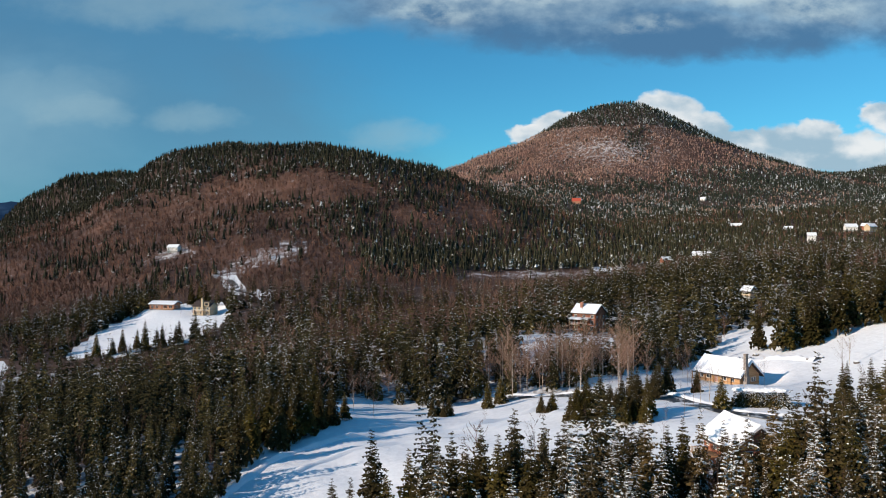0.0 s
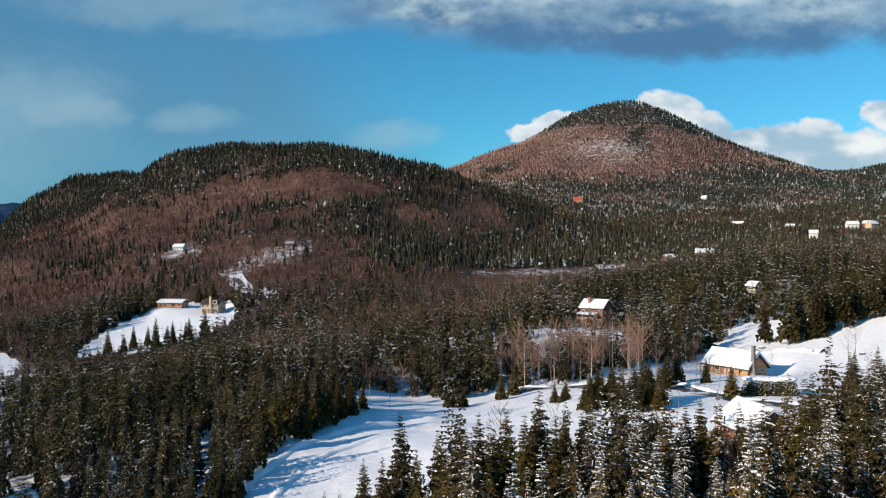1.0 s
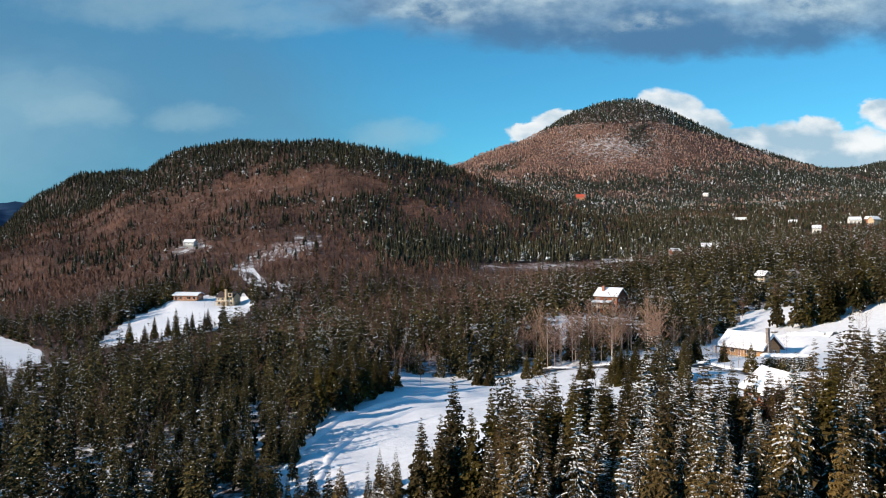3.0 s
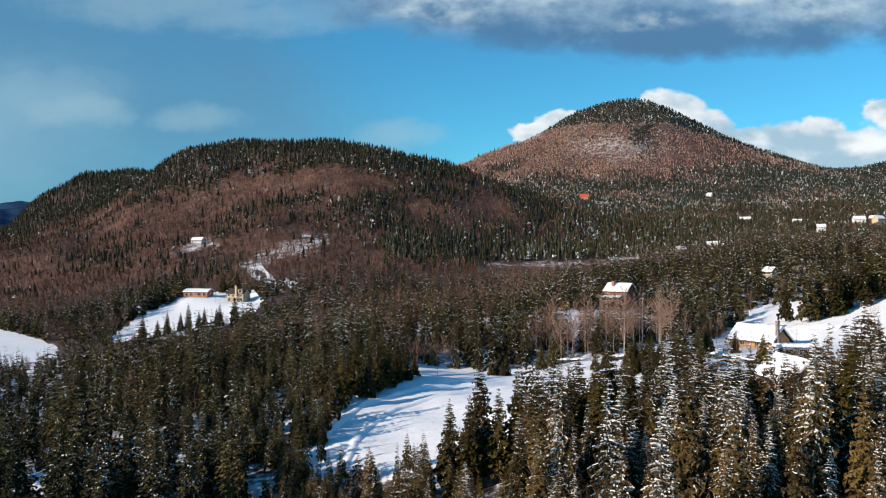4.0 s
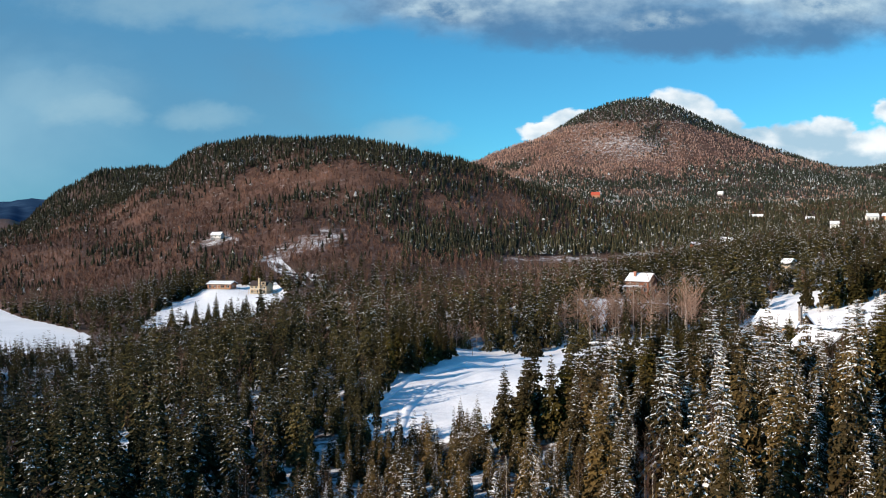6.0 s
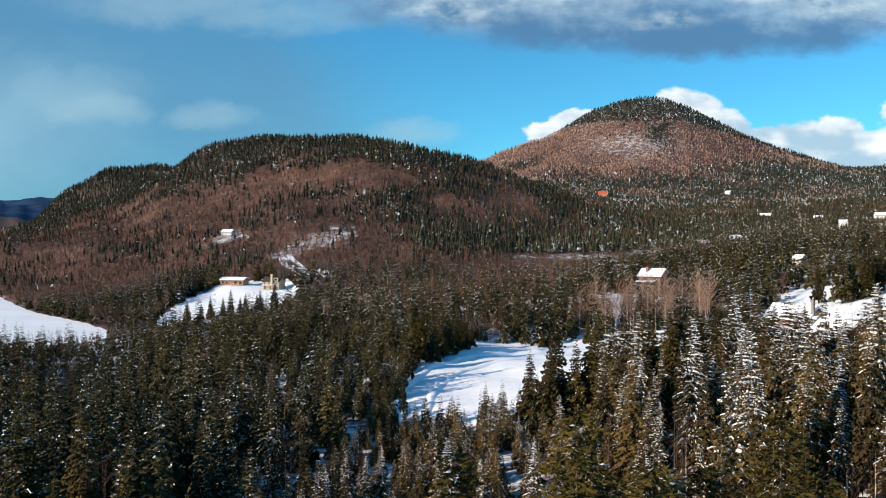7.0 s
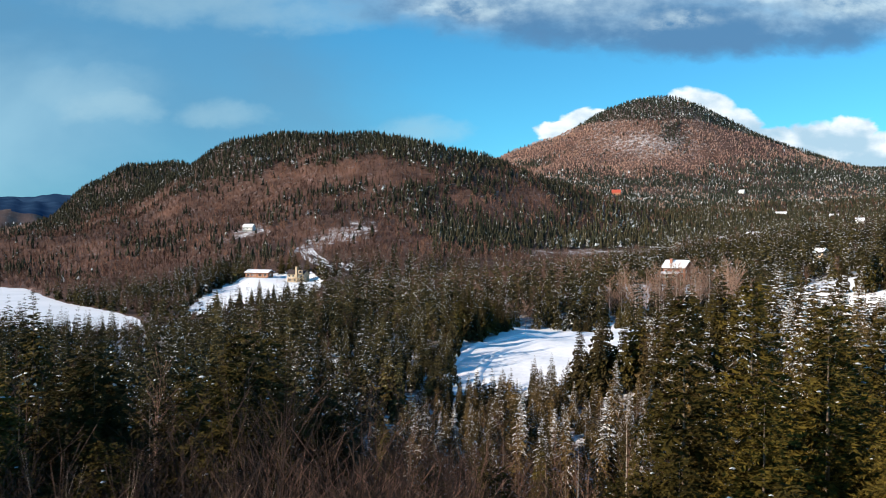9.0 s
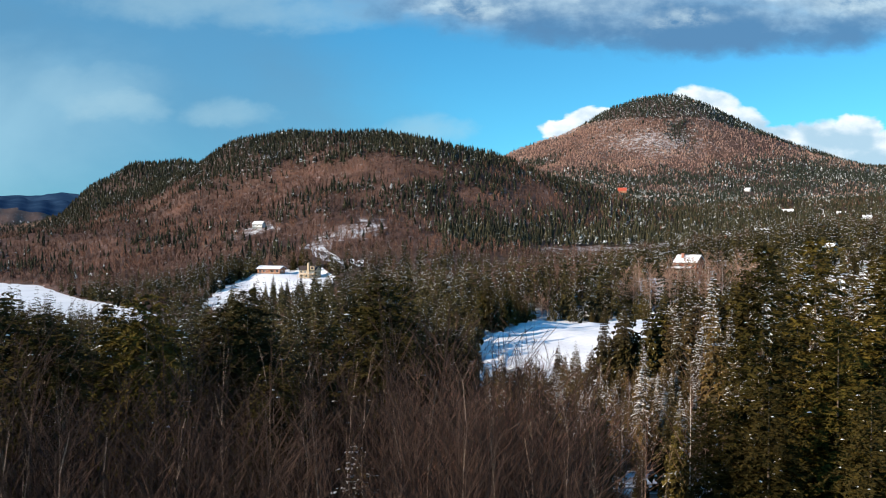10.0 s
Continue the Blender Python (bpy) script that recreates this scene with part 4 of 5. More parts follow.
LONE = [(60, 186, 9), (63, 189, 10), (57, 182, 8), (86, 214, 9), (80, 212, 8), (113, 226, 11), (30, 87, 15), (33, 90, 13), (-18, 208, 9), (-24, 214, 10), (71, 232, 8), (68, 244, 9), (-171, 520, 7), (36, 228, 12), (28, 224, 11), (118, 232, 12), (10, 190, 4), (22, 176, 4), (30, 168, 5), (38, 180, 5), (15, 165, 3.5), (46, 165, 5), (52, 172, 6), (28, 196, 5), (6, 150, 4), (34, 150, 5), (42, 152, 5), (48, 214, 7), (56, 218, 8), (64, 222, 7), (75, 250, 8)] + [(47 + 2.1 * i + 3 * math.sin(i * 2.7), 226 + 12 * math.sin(i * 1.9), 5.5 + 2.2 * math.sin(i * 3.3)) for i in range(16)]
for x, y, h in LONE:
    plant(BARES, x, y, h / 13, rng.uniform(0, 360))

# firs on the brow where the flight ends: x, y, height
BROW = [(-27.4, -9.5, -18.4), (-23.6, -5.6, -18.0), (-14.7, 0.9, -19.7), (-43.4, -9.9, -20.0), (-49.5, -9.2, -20.6), (-53.1, -11.3, -20.7), (-57, -12, -21.3), (-61, -9, -20.8), (-66, -12, -20.4),
        (-46.4, -6.8, -22.2), (-40.9, -8.2, -22.4), (-51.5, -6.5, -21.8), (-22.2, -9.5, -18.6), (-25.4, -12, -21.2), (-21, -12.5, -20.8), (-17.5, -9, -19.2), (-11, -6, -18.8), (-19, -3, -20.4), (-28.6, -13.5, -23.4),
        (-30.2, -11, -24.8), (-23, -16, -22.2), (-26.8, -17.5, -23.0), (-4, -3, -18), (3, -7, -18), (-34, -7, -25.6), (-36.8, -9.5, -24.8), (-47.5, -12.5, -23.5), (-55.5, -8, -22.4)]
for x, y, top in BROW:
    plant(BROADS if x < -40 else BROWS, x, y, (top - land1(x, y)) / 16, rng.uniform(0, 360))
# unseen firs up the slope beside and behind the flight's end, added to shade the brow
for i in range(30):
    plant(FIRS, -122 + 46 * ((i * 0.618) % 1), -66 + 48 * ((i * 0.4142) % 1), rng.uniform(0.85, 1.2), rng.uniform(0, 360))

# taller unseen firs on the sun side, added to shade the thicket
for i in range(8):
    plant(FIRS, -79 + 14 * ((i * 0.618) % 1), -42 + 28 * ((i * 0.4142) % 1), rng.uniform(1.0, 1.25), rng.uniform(0, 360))


def bush_thing(seed, height):
    r = np.random.default_rng(seed)
    root = new("bare_shrub")
    v, f = bush_tree(r, height, 6, 17, 6)
    part("branchwork", raw_mesh("branchwork", v, f, M_SHADETWIG), root)
    return tagged(root, "many-stemmed leafless brown shrub with fine twigs", "shrub", "shrubs on the brow")


def slim_birch(seed, height):
    """A straight thin stem, a little crooked, with a few steep twigs near its top."""
    r = np.random.default_rng(seed)
    root = new("birch_sapling")
    V, F, p = [], [], np.zeros(3)
    for k in range(8):
        q = p + np.array((r.uniform(-0.12, 0.12), r.uniform(-0.12, 0.12), height / 8))
        tube(V, F, p, q, 0.011 * (1.1 - k / 8), 0.011 * (1.1 - (k + 1) / 8), 5)
        if k > 2:
            for _ in range(2):
                a, up = r.uniform(0, 6.283), r.uniform(0.5, 1.3)
                tube(V, F, q, q + np.array((0.25 * math.cos(a), 0.25 * math.sin(a), up)), 0.004, 0.002, 3)
        p = q
    part("stem", raw_mesh("stem", V, F, M_SAPLING), root)
    return tagged(root, "slim pale leafless birch sapling in the thicket", "tree", "birch saplings on the brow")


def maple_clump(seed, height):
    r = np.random.default_rng(seed)
    root = new("maple_clump")
    for k in range(15):
        v, f = bare_tree(r, height * r.uniform(0.75, 1.03), 18, 9, 0.027, False, 0.16)
        a, lean = 6.283 * k / 15 + r.uniform(-0.3, 0.3), r.uniform(0.02, 0.3)
        bend = (np.maximum(v[:, 2], 0) / height) ** 1.3 * height
        v = v + np.column_stack([math.cos(a) * lean * bend, math.sin(a) * lean * bend, -0.28 * lean * bend])
        part("stem", raw_mesh("stem", v, f, M_MAPLE), root)
    return tagged(root, "wide leafless maple clump with fanning reddish brown stems", "shrub", "maple clumps on the brow")


BUSHES = [bush_thing(80 + s, 12) for s in range(5)]
for i in range(120):
    x, y = -82 + 47 * ((i * 0.618) % 1), -20 + 16 * ((i * 0.4142) % 1)
    plant(BUSHES, x, y, rng.uniform(0.65, 1.08) * (0.85 if -40 < x < -28 else 1), rng.uniform(0, 360))
for i in range(44):
    plant(BUSHES, -44 + 16 * ((i * 0.618) % 1), 6 + 50 * ((i * 0.4142) % 1), rng.uniform(0.4, 0.7), rng.uniform(0, 360))

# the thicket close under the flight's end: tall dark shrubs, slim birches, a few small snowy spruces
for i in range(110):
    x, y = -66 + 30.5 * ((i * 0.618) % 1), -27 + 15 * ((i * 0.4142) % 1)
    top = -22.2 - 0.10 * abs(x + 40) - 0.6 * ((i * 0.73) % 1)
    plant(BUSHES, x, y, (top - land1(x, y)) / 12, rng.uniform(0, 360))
MAPLES = [maple_clump(85 + s, 12) for s in range(2)]
for x, y, top in ((-38, -15.6, -21.2), (-36.2, -13.8, -22.2), (-40.2, -14.2, -22.6), (-41.2, -18.5, -23.2)):
    plant(MAPLES, x, y, (top - land1(x, y)) / 12, rng.uniform(0, 360))
for i in range(9):
    x, y = -42 + 4.5 * ((i * 0.618) % 1), -12 + 5 * ((i * 0.4142) % 1)
    plant(BUSHES, x, y, (-22.2 - 0.7 * ((i * 0.37) % 1) - land1(x, y)) / 12, rng.uniform(0, 360))
SLIM = [slim_birch(90 + s, 10) for s in range(4)]
for i in range(30):
    x, y = -58 + 24 * ((i * 0.618) % 1), -25.5 + 6 * ((i * 0.7548) % 1)
    plant(SLIM, x, y, (-22.2 - 0.06 * abs(x + 40) - 1.2 * ((i * 0.37) % 1) - land1(x, y)) / 10, rng.uniform(0, 360))
for i in range(3):
    x, y = -62 + 30 * ((i * 0.618) % 1), -25 + 10 * ((i * 0.7548) % 1)
    plant(LADENS, x, y, (-24.6 - 1.5 * ((i * 0.37) % 1) - land1(x, y)) / 16, rng.uniform(0, 360), 1.7)

a, b = spots(0, 112, 5.0, 0.6, 22)
close = a[:, 1] < 34
for x, y, z, size in a[close][:130]:
    if y > 22 or x > -16 or x < -95:
        plant(FIRS if y < 24 else SPRUCES, x, y, size, rng.uniform(0, 360))
for x, y, z, size in b:
    plant(BARES, x, y, size * 0.9, rng.uniform(0, 360))
tr = np.random.default_rng(5)
laden = (a[:, 0] > -42) & ~close
crowns = [spruce(tr, 16, 5.0, 26, 8, 2, 0.19) for _ in range(8)]
dark_crowns = [spruce(tr, 16, 5.0, 26, 8, 2, 0.08) for _ in range(6)]
shore = [spruce(tr, 16, 5.8, 11, 6, 1, 0.1) for _ in range(3)]
forest("spruce_forest", "dense dark spruce forest dusted with snow", crowns, a[~close & ~laden & (a[:, 0] > -62)], M_NEEDLE)
forest("spruce_forest", "dense dark spruce forest with little snow", dark_crowns, a[~close & (a[:, 0] <= -62)], M_SPARSE)
g = np.column_stack([rng.uniform(-6, 62, 330), rng.uniform(72, 113, 330)])
g = g[~is_open(g[:, 0], g[:, 1])]
g = np.column_stack([g, land(g[:, 0], g[:, 1]) - 0.1, rng.uniform(0.45, 0.95, len(g))])[::3]
g = np.concatenate([a[laden], g])
g = g[np.argsort(g[:, 1])]
for x, y, z, size in g[:280]:
    plant(LADENS, x, y, size, rng.uniform(0, 360))
forest("laden_spruces", "close-set spruces with much snow on their boughs", [spruce(tr, 16, 5.0, 26, 8, 3, 0.34) for _ in range(6)], g[280:], M_LADEN)
w = np.column_stack([rng.uniform(-520, -280, 240), rng.uniform(262, 318, 240)])
w = np.column_stack([w, land(w[:, 0], w[:, 1]), rng.uniform(0.6, 1.0, len(w))])
forest("spruce_forest", "dense dark spruce forest on the lake shore", shore, w, M_NEEDLE)
# fill along the track's edge
w = np.column_stack([rng.uniform(-80, -38, 240), rng.uniform(108, 215, 240)])
w = w[near_poly(w[:, 0], w[:, 1], EDGE)]
w = np.column_stack([w, land(w[:, 0], w[:, 1]), rng.uniform(0.3, 0.6, len(w))])
forest("spruce_saplings", "close-set young spruces along the track", crowns[:3], w, M_NEEDLE)
# close-set saplings of the regrowth
g = np.column_stack([rng.uniform(-52, 0, 330), rng.uniform(46, 120, 330)])
g = g[near_poly(g[:, 0], g[:, 1], YOUNG)]
g = np.column_stack([g, land(g[:, 0], g[:, 1]) - 0.1, rng.uniform(0.25, 0.55, len(g))])
forest("spruce_saplings", "close-set young spruces laden with snow", [spruce(tr, 14, 5.6, 20, 8, 2, 0.14) for _ in range(5)], g, M_LADEN)


# ---- houses ----
def box(bm, x0, x1, y0, y1, z0, z1):
    vs = [bm.verts.new(p) for p in ((x0, y0, z0), (x1, y0, z0), (x1, y1, z0), (x0, y1, z0), (x0, y0, z1), (x1, y0, z1), (x1, y1, z1), (x0, y1, z1))]
    for f in ((3, 2, 1, 0), (4, 5, 6, 7), (0, 1, 5, 4), (1, 2, 6, 5), (2, 3, 7, 6), (3, 0, 4, 7)):
        bm.faces.new([vs[i] for i in f])


def bpart(name, bm, mat, parent, label="", bevel=0.0):
    if bevel:
        bmesh.ops.bevel(bm, geom=bm.edges[:], offset=bevel, segments=2, affect="EDGES")
    bmesh.ops.recalc_face_normals(bm, faces=bm.faces[:])
    me = bpy.data.meshes.new(name)
    bm.to_mesh(me)
    bm.free()
    me.materials.append(mat)
    return part(name, me, parent, label)


def wall(name, parent, mat, length, height, thick, holes, m):
    """A wall along x with openings (x0, x1, z0, z1) cut through it, laid by the pose m."""
    xs = sorted({0, length, *[h[0] for h in holes], *[h[1] for h in holes]})
    zs = sorted({0, height, *[h[2] for h in holes], *[h[3] for h in holes]})
    bm = bmesh.new()
    for a, b in zip(xs, xs[1:]):
        for c, d in zip(zs, zs[1:]):
            if not any(h[0] <= (a + b) / 2 <= h[1] and h[2] <= (c + d) / 2 <= h[3] for h in holes):
                box(bm, a, b, 0, thick, c, d)
    bmesh.ops.remove_doubles(bm, verts=bm.verts[:], dist=0.001)
    bm.transform(m)
    w = bpart(name, bm, mat, parent)
    for x0, x1, z0, z1 in holes:
        door = z0 < 0.3 and x1 - x0 < 1.4
        bm = bmesh.new()
        e = 0.09
        for a, b, c, d in ((x0, x0 + e, z0, z1), (x1 - e, x1, z0, z1), (x0 + e, x1 - e, z0, z0 + e), (x0 + e, x1 - e, z1 - e, z1), ((x0 + x1) / 2 - 0.03, (x0 + x1) / 2 + 0.03, z0 + e, z1 - e)):
            box(bm, a, b, -0.04, 0.08, c, d)
        bm.transform(m)
        opening = bpart("door" if door else "window", bm, M_WHITE, parent)
        bm = bmesh.new()
        box(bm, x0 + e, x1 - e, 0.05, 0.075, z0 + e, z1 - e)
        bm.transform(m)
        bpart("panel" if door else "pane", bm, M_BROWN if door else M_GLASS, opening)
    return w


def slab(bm, p, q, r, s, thick):
    """A roof slope through four corners, with thickness downwards."""
    lo = [bm.verts.new(Vector(v) - Vector((0, 0, thick))) for v in (p, q, r, s)]
    hi = [bm.verts.new(v) for v in (p, q, r, s)]
    bm.faces.new(hi)
    bm.faces.new(lo[::-1])
    for i in range(4):
        j = (i + 1) % 4
        bm.faces.new((lo[i], lo[j], hi[j], hi[i]))


def house(name, label, at, yaw, L, D, H, rise, mat, roof_mat, windows, snow=0.35, over=0.6, chimney=None, base=0.4, group=""):
    """A gabled house: front along x at y = 0, ridge along x. windows: front, back, left, right lists of openings."""
    root = new(name)
    root.matrix_basis = pose(*at, 0, 0, yaw) @ pose(-L / 2, -D / 2, 0)
    bm = bmesh.new()
    box(bm, 0.08, L - 0.08, 0.08, D - 0.08, -2.5, base)
    bpart("foundation", bm, M_CONCRETE, root, "grey concrete footing")
    t = 0.22
    up = pose(0, 0, base)
    wall("wall", root, mat, L, H, t, windows[0], up)
    wall("wall", root, mat, L, H, t, windows[1], up @ pose(L, D, 0, 0, 0, 180))
    wall("wall", root, mat, D - 2 * t - 0.006, H, t, windows[2], up @ pose(0, D - t - 0.003, 0, 0, 0, -90))
    wall("wall", root, mat, D - 2 * t - 0.006, H, t, windows[3], up @ pose(L, t + 0.003, 0, 0, 0, 90))
    z = base + H
    for x in (0.0, L - t):
        bm = bmesh.new()
        a = [bm.verts.new(p) for p in ((x, 0, z), (x, D, z), (x, D / 2, z + rise))]
        b = [bm.verts.new(p) for p in ((x + t, 0, z), (x + t, D, z), (x + t, D / 2, z + rise))]
        bm.faces.new(a), bm.faces.new(b[::-1])
        for i in range(3):
            j = (i + 1) % 3
            bm.faces.new((a[i], b[i], b[j], a[j]))
        bpart("gable", bm, mat, root)
    k = rise / (D / 2)
    zo, e = z - over * k, over
    for side, lift, th, nm, mt in ((0, 0.2, 0.18, "roof", roof_mat), (1, 0.2, 0.18, "roof", roof_mat), (0, 0.21 + snow, snow, "roof_snow", M_SNOW), (1, 0.21 + snow, snow, "roof_snow", M_SNOW)):
        if nm == "roof_snow" and snow <= 0:
            continue
        bm = bmesh.new()
        i = 0.12 if nm == "roof_snow" else 0.0
        y0, y1 = (-e + i, D / 2) if side == 0 else (D + e - i, D / 2)
        slab(bm, (-e + i, y0, zo + lift + i * k), (L + e - i, y0, zo + lift + i * k), (L + e - i, y1, z + rise + lift), (-e + i, y1, z + rise + lift), th)
        if nm == "roof_snow":
            bmesh.ops.subdivide_edges(bm, edges=bm.edges[:], cuts=4, use_grid_fill=True)
            for v in bm.verts:
                v.co.z += 0.10 * noise.noise(v.co * 0.8) + 0.03
            bpart(nm, bm, mt, root, "thick settled snow on the roof")
        else:
            bpart(nm, bm, mt, root)
    if chimney:
        cx, cy, cz, w, cm = chimney
        bm = bmesh.new()
        box(bm, cx - w / 2, cx + w / 2, cy - w / 2, cy + w / 2, 0, cz)
        box(bm, cx - w / 2 - 0.08, cx + w / 2 + 0.08, cy - w / 2 - 0.08, cy + w / 2 + 0.08, cz + 0.002, cz + 0.18)
        bpart("chimney", bm, cm, root, "masonry chimney")
    return tagged(root, label, "house", group)


def row(n, L, w, z0, z1, edge=0.8):
    """n openings of width w spread along a wall of length L."""
    gap = (L - 2 * edge - n * w) / max(n - 1, 1)
    return [(edge + i * (w + gap), edge + i * (w + gap) + w, z0, z1) for i in range(n)]


def posts(root, L, y, z0, z1, n, mat, size=0.16, name="post"):
    for i in range(n):
        bm = bmesh.new()
        x = L * i / (n - 1)
        box(bm, x - size / 2, x + size / 2, y - size / 2, y + size / 2, z0, z1)
        bpart(name, bm, mat, root)


def deck(root, x0, x1, y0, y1, z, rail=True, mat=M_WHITE):
    bm = bmesh.new()
    box(bm, x0, x1, y0, y1, z - 0.18, z)
    bpart("deck", bm, M_LOG, root, "wooden deck boards")
    if rail:
        bm = bmesh.new()
        box(bm, x0, x1, y0 + 0.002, y0 + 0.09, z + 0.92, z + 1.0)
        bpart("handrail", bm, mat, root)
        n = int((x1 - x0) / 0.5)
        for i in range(n + 1):
            bm = bmesh.new()
            x = x0 + 0.05 + (x1 - x0 - 0.1) * i / n
            box(bm, x - 0.04, x + 0.04, y0 + 0.01, y0 + 0.08, z + 0.002, z + 0.918)
            bpart("baluster", bm, mat, root)


# log house beside the open slope
hA = house("log_house", "tan log house with a steep snow-laden roof", (85.5, 240, -40.2), -58, 15.5, 8.4, 2.9, 3.5, M_LOG, M_SHINGLE,
           ([(1.0, 2.2, 0.9, 2.2), (3.4, 5.2, 0.9, 2.3), (6.5, 7.5, 0.05, 2.1), (8.6, 10.6, 0.9, 2.2), (12, 13.4, 0.9, 2.2)], [(3, 5, 1, 2.2)], [(3, 4.4, 1, 2.1)], [(4.6, 6.6, 0.9, 2.2)]),
           0.75, 1.0, None, 0.5)
bm = bmesh.new()
for z0, z1, w in ((-0.5, 3.4, 1.5), (3.402, 6.2, 1.15), (6.202, 9.6, 0.95)):
    box(bm, 15.75, 15.75 + w * 0.9, 1.5 - w / 2, 1.5 + w / 2, z0, z1)
box(bm, 15.7, 16.75, 0.9, 2.1, 9.602, 9.8)
bpart("chimney", bm, M_STONE, hA, "tall grey fieldstone chimney on the gable")
posts(hA, 15.5, -0.35, 0.4, 3.2, 6, M_LOG, 0.22)
bm = bmesh.new()
box(bm, -3.2, -0.3, 1.0, 4.5, 2.3, 2.5)
bpart("porch_roof", bm, M_SHINGLE, hA)
for y in (1.2, 4.3):
    bm = bmesh.new()
    box(bm, -3.1, -2.9, y - 0.1, y + 0.1, -0.3, 2.298)
    bpart("post", bm, M_LOG, hA)

# house among the trees with a framed gable and a deck
hC = house("wooden_house", "brown wooden house with white-snowed roof among spruces", (49, 131, -36.1), -82, 10.5, 8.0, 4.2, 3.1, M_BROWN, M_SHINGLE,
           (row(4, 10.5, 1.1, 2.6, 3.8) + row(3, 10.5, 1.4, 0.3, 2.0), row(2, 10.5, 1.2, 2.4, 3.6), [(3, 5, 2.4, 3.6)], row(2, 7.5, 1.6, 2.5, 3.8, 1.2) + [(2.8, 4.8, 0.3, 2.1)]), 0.5, 0.8, None, 0.5)
for a, b in ((1.2, 0.6), (2.9, 1.8), (5.1, 1.8), (6.8, 0.6)):
    bm = bmesh.new()
    box(bm, 10.55, 10.67, a - 0.11, a + 0.11, 4.8, 4.9 + b)
    bpart("gable_beam", bm, M_TAN, hC, "pale timber framing in the gable")
bm = bmesh.new()
box(bm, 10.68, 10.8, 0.3, 7.7, 4.7, 4.95)
bpart("gable_beam", bm, M_TAN, hC)
deck(hC, -1.0, 6.0, -3.4, -0.02, 2.5)
posts(hC, 5.0, -3.2, -1.5, 2.3, 4, M_WHITE)

# tall brown house on the rise
hB = house("tall_house", "tall reddish brown house with a snowy roof and balcony", (61, 334, -34.6), -38, 10.5, 9.0, 7.6, 2.9, M_BROWN, M_SHINGLE,
           (row(3, 10.5, 1.3, 5.4, 6.8) + row(3, 10.5, 1.5, 2.9, 4.6) + row(2, 10.5, 1.6, 0.3, 2.2), [], [(3, 4.4, 5, 6.3)], row(2, 8.5, 1.3, 5.2, 6.5) + row(2, 8.5, 1.3, 2.4, 3.7)), 0.4, 0.7, (3.0, 2.6, 12.2, 1.1, M_BRICK), 0.6)
deck(hB, -0.2, 8.0, -2.6, -0.02, 3.3)
bm = bmesh.new()
slab(bm, (-0.6, -3.0, 5.5), (8.4, -3.0, 5.5), (8.4, 0.0, 6.1), (-0.6, 0.0, 6.1), 0.15)
bpart("balcony_roof", bm, M_SHINGLE, hB)
bm = bmesh.new()
slab(bm, (-0.5, -2.9, 5.85), (8.3, -2.9, 5.85), (8.3, -0.05, 6.4), (-0.5, -0.05, 6.4), 0.33)
bpart("roof_snow", bm, M_SNOW, hB)
posts(hB, 7.8, -2.7, -1.5, 5.5, 4, M_TAN)

# bungalow and villa on the far field
hL = house("bungalow", "low reddish bungalow with a flat snowy roof on the field", (-191.5, 551, -41.6), -10, 17.5, 9.5, 3.3, 1.5, M_RED, M_SHINGLE,
           ([(1, 3, 0.6, 2.5), (4.2, 6.2, 0.6, 2.5), (7.4, 8.5, 0.1, 2.3), (10, 12.6, 0.6, 2.5), (14, 16.4, 0.6, 2.5)], [], [], [(3, 5, 1, 2.2)]), 0.5, 1.0, (5, 5.5, 6.6, 0.9, M_BRICK), 0.5)
posts(hL, 17.5, -0.7, 0.3, 3.4, 7, M_RED, 0.2)
deck(hL, 8.0, 17.4, -2.4, -0.25, 0.45, True, M_TAN)
hV = house("villa", "yellow two-storey villa with a dark roof and white balcony", (-158.5, 533, -44.0), -14, 12.5, 10, 5.6, 2.8, M_TAN, M_SHINGLE,
           (row(4, 12.5, 1.5, 3.4, 5.0) + row(3, 12.5, 1.9, 0.4, 2.4), [], [], row(2, 9.5, 1.2, 3.3, 4.6)), 0.0, 0.6, (7.6, -0.9, 11.2, 1.3, M_TAN), 0.5)
deck(hV, 0.0, 12.0, -2.6, -1.7, 3.2)
bm = bmesh.new()
box(bm, 9.0, 12.2, -0.9, -0.02, 6.2, 8.8)
bpart("dormer", bm, M_TAN, hV)
bm = bmesh.new()
box(bm, 8.8, 12.4, -1.1, 0.4, 8.802, 9.0)
bpart("dormer_roof", bm, M_SHINGLE, hV)
bm = bmesh.new()
box(bm, 9.6, 11.6, -0.93, -0.902, 6.8, 8.3)
bpart("pane", bm, M_GLASS, hV)
posts(hV, 12.0, -2.4, 0.0, 3.0, 5, M_TAN)

